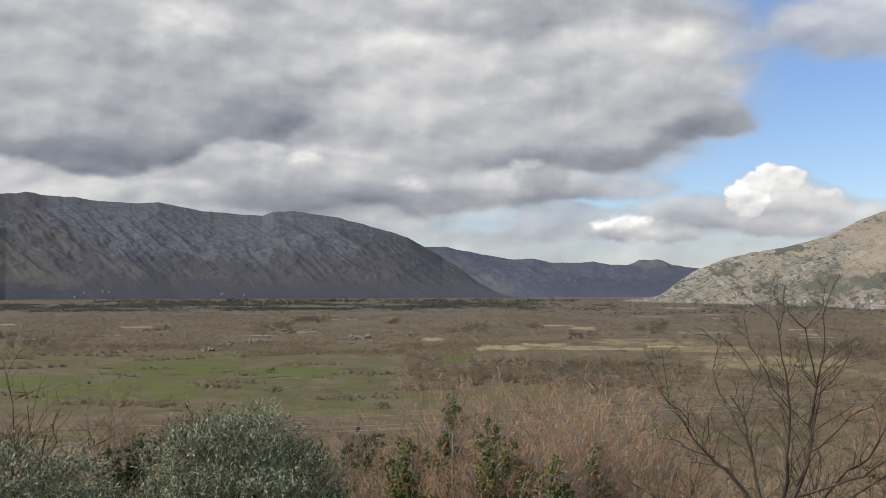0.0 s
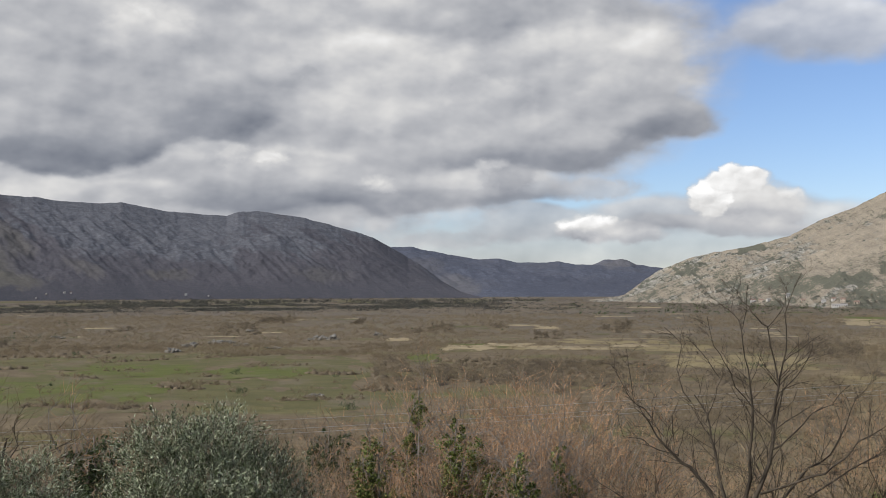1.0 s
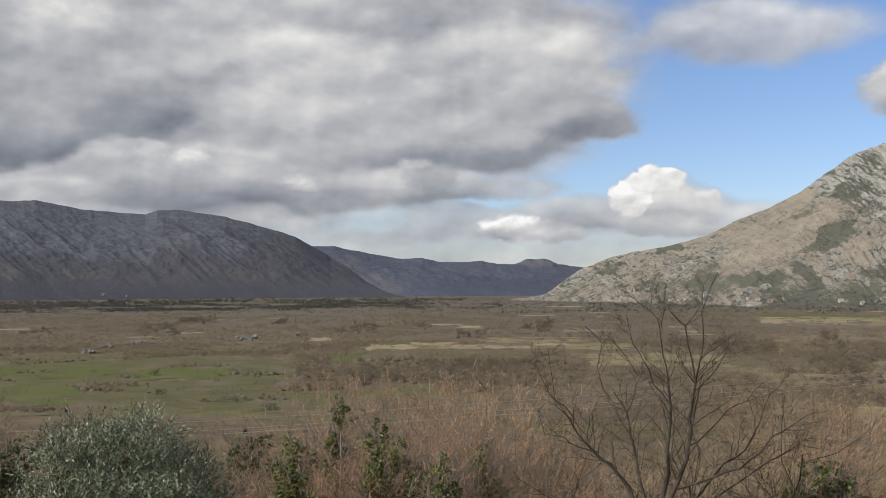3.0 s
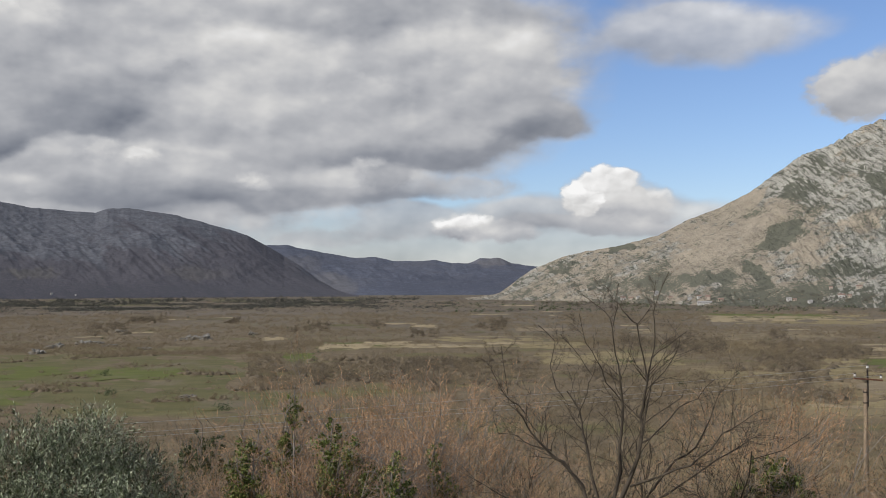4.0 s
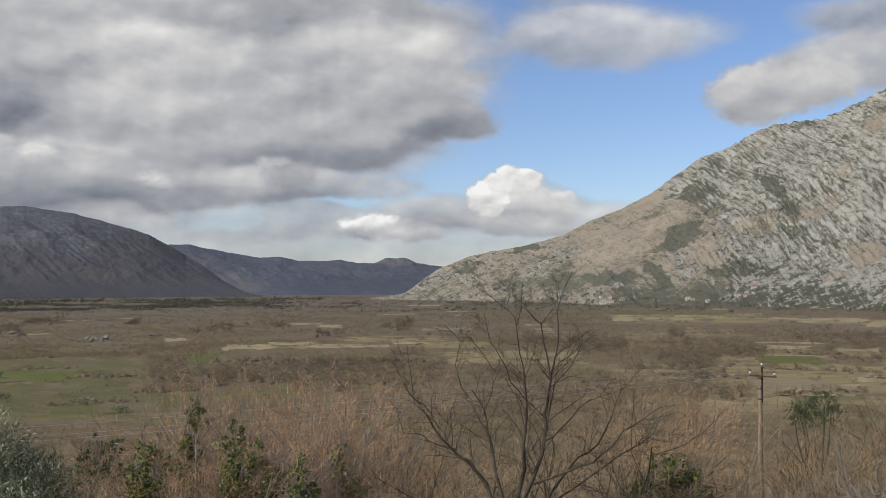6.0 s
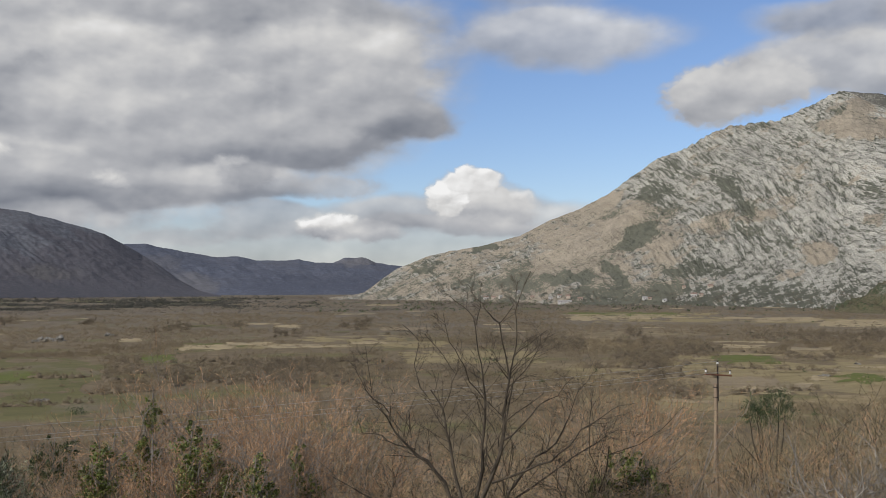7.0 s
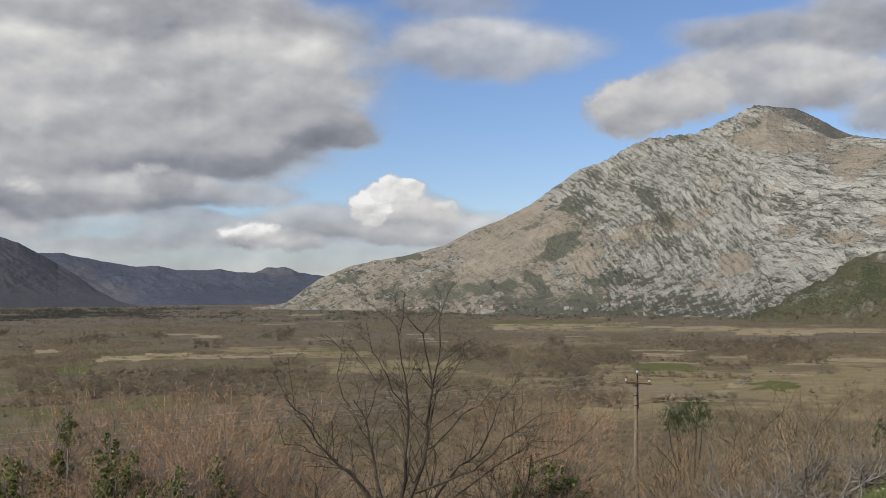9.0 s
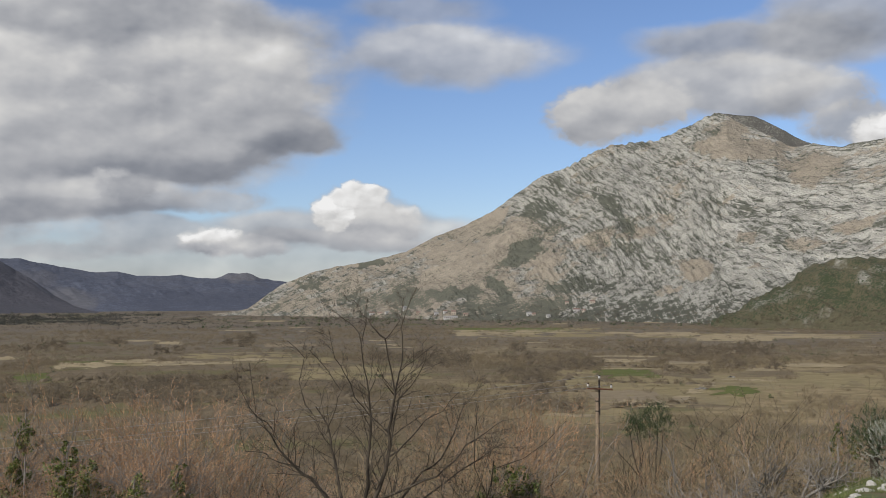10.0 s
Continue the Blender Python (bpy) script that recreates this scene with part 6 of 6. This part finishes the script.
def power_pole():
    base = float(ground(POLE_X, POLE_Y))
    tall = POLE_TOP - base
    hold = holder("power_pole", pose(POLE_X, POLE_Y, base, 0, 0, -POLE_AZ + 38), "weathered wooden power pole with a rusty crossarm", "pole", "poles of the power line")
    g = np.random.default_rng(3)
    z = np.linspace(-0.3, tall - 1.05, 12)
    pts = np.stack([0.015 * np.sin(z * 0.9), 0.01 * np.cos(z * 1.3), z], -1)
    pile = Pile().tube(pts, np.linspace(0.135, 0.10, 12), 12)
    top = pts[-1]
    cap = np.concatenate([[top + (0, 0, 0.03)], pile.v[0].reshape(12, 12, 3)[-1]])
    pile.put(cap, np.array([(0, i + 1, (i + 1) % 12 + 1) for i in range(12)]))
    part("post", pile.mesh("post", True), POLE_WOOD, hold)
    part("steel_head", box_mesh("steel_head", (0.075, 0.06, 1.75), (0.085, -0.07, tall - 1.03), 0.008), DARK_IRON, hold, "dark iron head strapped to the post")
    arm_turn = Matrix.Rotation(radians(5), 4, "Y")
    part("crossarm", box_mesh("crossarm", (1.62, 0.075, 0.075), (0.09, -0.12, tall - 0.62), 0.008, arm_turn), RUST, hold, "rusty steel crossarm, sagging to one end")
    for zz in (tall - 1.25, tall - 1.75):
        part("strap", lathe([(0.112, zz), (0.116, zz + 0.005), (0.116, zz + 0.05), (0.112, zz + 0.055)], 14).mesh("strap", True), DARK_IRON, hold)
    tips = []
    for dx, dz in ((-0.66, tail(-0.66)), (0.80, tail(0.80)), (0.0, 0.0)):
        at = (0.085 if dx == 0 else dx, -0.07 if dx == 0 else -0.12, (tall - 0.15) if dx == 0 else tall - 0.60 + dz)
        body = part("insulator", lathe([(0.02, 0.06), (0.062, 0.055), (0.07, 0.08), (0.05, 0.10), (0.062, 0.13), (0.05, 0.16), (0.03, 0.175), (0.034, 0.195), (0.0, 0.205)], 12).mesh("insulator", True), PORCELAIN, hold, "white porcelain insulator")
        body.location = at
        part("pin", lathe([(0.014, 0), (0.014, 0.14), (0.0, 0.145)], 8).mesh("pin", True), DARK_IRON, body, "dark iron pin")
        part("cap", lathe([(0.036, 0.175), (0.045, 0.18), (0.045, 0.215), (0.03, 0.235), (0.0, 0.24)], 10).mesh("cap", True), DARK_IRON, body, "dark cap")
        tips.append(Vector((at[0], at[1], at[2] + 0.2)))
    return hold, tips, tall


def tail(dx):
    """Drop of the sagging crossarm at a distance from the post."""
    return -math.tan(radians(5)) * (dx - 0.09) + 0.02


pole, tips, pole_tall = power_pole()
far_x, far_y = -60.0, 30.0
WIRE_SAG = 0.97
pole_two = copy_thing(pole, pose(far_x, far_y, 35.4 - pole_tall, 0, 0, 10))

for tip in tips:
    a = pole.matrix_basis @ tip
    b = pole_two.matrix_basis @ tip
    t = np.linspace(0, 1, 60)[:, None]
    line = np.array(a)[None] * (1 - t) + np.array(b)[None] * t
    line[:, 2] -= 4 * WIRE_SAG * (t * (1 - t))[:, 0]
    thing("power_wire", Pile().tube(line, np.full(60, 0.008), 5).mesh("power_wire", True), WIRE, "thin sagging aluminium wire of the power line", "wire", group="wires of the power line")


# ---- village at the mountain foot ----
def on_slope(az, el, names=("mountain_east", "knoll_east", "mountain_west")):
    """Where a sight line meets a mountain side, or else the valley floor."""
    best = None
    for n in names:
        azs, R, z = RANGES[n]
        if not azs[0] <= az <= azs[-1]:
            continue
        i = int(np.argmin(np.abs(azs - az)))
        e = np.degrees(np.arctan2(z[i] - EYE, R[i]))
        k = np.nonzero(e > el)[0]
        if len(k) and k[0] > 1 and (best is None or R[i][k[0]] < best[0]):
            best = (R[i][k[0]], z[i][k[0]])
    floor = float(floor_reach(el)) if el < 0 else 1e9
    if best is None or floor < best[0]:
        best = (floor, float(ground(*plan(az, floor))))
    x, y = plan(az, best[0])
    return float(x), float(y), float(best[1]), float(best[0])


def house(az, el, wide, deep, tall, turn, wall, roof, label, name="house"):
    x, y, z, r = on_slope(az, el)
    hold = holder(name, pose(x, y, z, 0, 0, turn - az), label, "house", "houses of the village")
    part("wall", box_mesh("wall", (wide, deep, tall + 3), (0, 0, tall / 2 - 1.5)), wall, hold)
    w, d, h = wide / 2 + 0.4, deep / 2 + 0.5, min(deep * 0.32, 2.6)
    v = [(-w, -d, tall), (w, -d, tall), (w, d, tall), (-w, d, tall), (-w, 0, tall + h), (w, 0, tall + h)]
    v += [(a, b, c - 0.25) for a, b, c in v]
    me = bpy.data.meshes.new("roof")
    me.from_pydata(v, [], [(0, 1, 5, 4), (2, 3, 4, 5), (0, 4, 3), (1, 2, 5), (6, 10, 11, 7), (8, 11, 10, 9), (6, 9, 10), (7, 11, 8), (0, 6, 7, 1), (2, 8, 9, 3), (3, 9, 6, 0), (1, 7, 8, 2)])
    part("roof", me, roof, hold)
    part("chimney", box_mesh("chimney", (0.7, 0.7, 1.6), (wide * 0.22, deep * 0.15, tall + h * 0.75)), wall, hold)
    n = max(2, int(wide / 3.5))
    rows = 2 if tall > 5 else 1
    for k in range(n):
        for f in range(rows):
            x0 = (k + 0.5) / n * wide - wide / 2
            if f == 0 and k == n // 2:
                part("door", box_mesh("door", (1.1, 0.12, 2.1), (x0, -deep / 2 - 0.02, 1.05)), PANE, hold)
            else:
                part("window", box_mesh("window", (1.1, 0.12, 1.3), (x0, -deep / 2 - 0.02, 1.7 + 2.8 * f)), PANE, hold)


for az, el, w, d, h, turn, wall, roof, label in (
        (21.91, -1.08, 34, 9, 4.0, 8, PLASTER, SLATE, "long low white building at the mountain foot"),
        (22.09, -0.87, 11, 9, 7.5, -10, OCHRE, TILES, "ochre house with a clay-tiled roof"),
        (21.64, -0.81, 9, 8, 5.5, 20, PLASTER, TILES, "small white house with a clay-tiled roof"),
        (21.17, -0.89, 10, 8, 5.0, 10, PLASTER, SLATE, "small white house with a grey roof"),
        (22.72, -0.93, 12, 8, 4.0, 0, OCHRE, TILES, "low ochre house with a clay-tiled roof"),
        (17.77, -0.87, 13, 9, 6.0, 12, PLASTER, TILES, "white house with a clay-tiled roof"),
        (18.18, -0.85, 12, 8, 5.0, -8, OCHRE, TILES, "low ochre house with a clay-tiled roof"),
        (18.54, -0.82, 9, 8, 5.0, 22, PLASTER, SLATE, "small white house with a grey roof"),
        (19.47, -0.62, 10, 8, 9.0, 30, PLASTER, SLATE, "tall narrow white house"),
        (20.21, -0.83, 10, 8, 4.5, 0, OCHRE, TILES, "low ochre house with a clay-tiled roof"),
        (26.05, -0.92, 11, 8, 5.5, 14, PLASTER, SLATE, "white house with a grey roof"),
        (26.32, -0.92, 8, 7, 3.5, 0, OCHRE, TILES, "low ochre house with a clay-tiled roof"),
        (27.06, -1.04, 9, 8, 4.5, 20, PLASTER, SLATE, "small white house with a grey roof"),
        (28.54, -0.75, 13, 9, 6.0, 10, PLASTER, TILES, "white house with a clay-tiled roof"),
        (28.92, -0.75, 8, 7, 4.5, -12, OCHRE, TILES, "low ochre house with a clay-tiled roof"),
        (28.04, -0.33, 8, 7, 4.5, 5, OCHRE, TILES, "low ochre house with a clay-tiled roof"),
        (29.37, -0.31, 12, 8, 4.5, 8, OCHRE, TILES, "low ochre house with a clay-tiled roof"),
        (-17.44, -0.33, 14, 10, 7.0, 8, PLASTER, SLATE, "white house far under the western ridge"),
        (-17.14, -0.36, 11, 9, 6.0, -8, PLASTER, TILES, "white house far under the western ridge"),
        (-11.53, -0.49, 13, 10, 9.0, 12, PLASTER, SLATE, "white house far under the western ridge"),
        (-10.40, -0.52, 9, 8, 6.0, 0, PLASTER, SLATE, "white house far under the western ridge"),
        (-18.30, -0.42, 10, 9, 6.0, 0, OCHRE, SLATE, "pale house far under the western ridge"),
        (-18.78, -0.61, 9, 8, 5.0, 15, PLASTER, SLATE, "white house far under the western ridge")):
    k = 0.75 if az > 0 else 0.5
    house(az, el, w * k, d * k, h * k, turn, wall, roof, label)


def village_trees():
    g = np.random.default_rng(88)
    for name, mat, label, count, tall, a0, a1 in (("village_trees", GROVE, "leafless trees among the village houses", 420, 5.5, 13, 46), ("village_evergreens", DARK_WOOD, "dark evergreen trees among the village houses", 240, 5.0, 15, 33)):
        az, el = g.uniform(a0, a1, count), -0.35 - 0.95 * g.random(count) ** 0.8
        el = el - 0.012 * (az - 20)
        spot = np.array([on_slope(a, e) for a, e in zip(az, el)])
        pile = crown_pile(Pile(), spot[:, 0], spot[:, 1], tall, tall * 0.75, 46, 1.0, g, 0.6, spot[:, 2] - 0.4)
        thing(name, pile.mesh(name), mat, label, "tree", "stuff")


village_trees()


# ---- stones and grass on the bank ----
def stone(az, r, wide, tall, seed):
    g = np.random.default_rng(seed)
    bm = bmesh.new()
    bmesh.ops.create_icosphere(bm, subdivisions=3, radius=1)
    for v in bm.verts:
        k = 1 + 0.35 * noise.noise(v.co * 1.4 + Vector((seed, 0, 0))) + 0.14 * noise.noise(v.co * 4.0 + Vector((0, seed, 0)))
        v.co = Vector((v.co.x * wide / 2, v.co.y * wide * 0.4, v.co.z * tall)) * k
        v.co.z = max(v.co.z, -0.3 * tall)
    me = bpy.data.meshes.new("stone")
    bm.to_mesh(me)
    bm.free()
    return thing("stone", me, WHITE_STONE, "pale limestone boulder lying in the grass", "stone", group="stones on the bank", at=ground_pose(az, r, g.uniform(0, 360), 0.02))


def bank_reach(az, el):
    """Distance at which a sight line meets the near slope."""
    r = np.linspace(12, 60, 400)
    x, y = plan(az, r)
    e = np.degrees(np.arctan2(ground(x, y) - EYE, r))
    k = np.nonzero(e > el)[0]
    return float(r[k[0]]) if len(k) and k[0] else 30.0


for n, (az, el, w, t) in enumerate(((41.24, -9.11, 0.16, 0.10), (41.74, -9.06, 0.22, 0.10), (41.48, -9.07, 0.12, 0.07), (42.88, -8.92, 0.42, 0.20), (42.64, -9.47, 0.65, 0.14), (43.36, -9.37, 0.4, 0.16),
                                    (42.20, -9.73, 0.5, 0.12), (41.99, -9.88, 0.4, 0.12), (40.49, -9.80, 0.18, 0.08), (40.22, -9.87, 0.15, 0.08), (43.50, -8.83, 0.22, 0.12))):
    stone(az, bank_reach(az, el), w * 0.7, t * 0.7, 500 + n)


def grass():
    g = np.random.default_rng(61)
    az, r = g.uniform(37, 50, 5200), g.uniform(20, 36, 5200)
    x, y = plan(az, r)
    keep = fbm(x / 2.5, y / 2.5, 3) > 0.42
    pile = Pile()
    brush_pile(pile, x[keep], y[keep], 0.16, 0.22, 10, 0.016, g)
    thing("grass", pile.mesh("grass"), TURF, "short green grass on the bank", "grass", "stuff")


TURF = plant_material("turf", (0.05, 0.075, 0.02), (0.11, 0.14, 0.045), (0.24, 0.24, 0.11), 0.5)
grass()
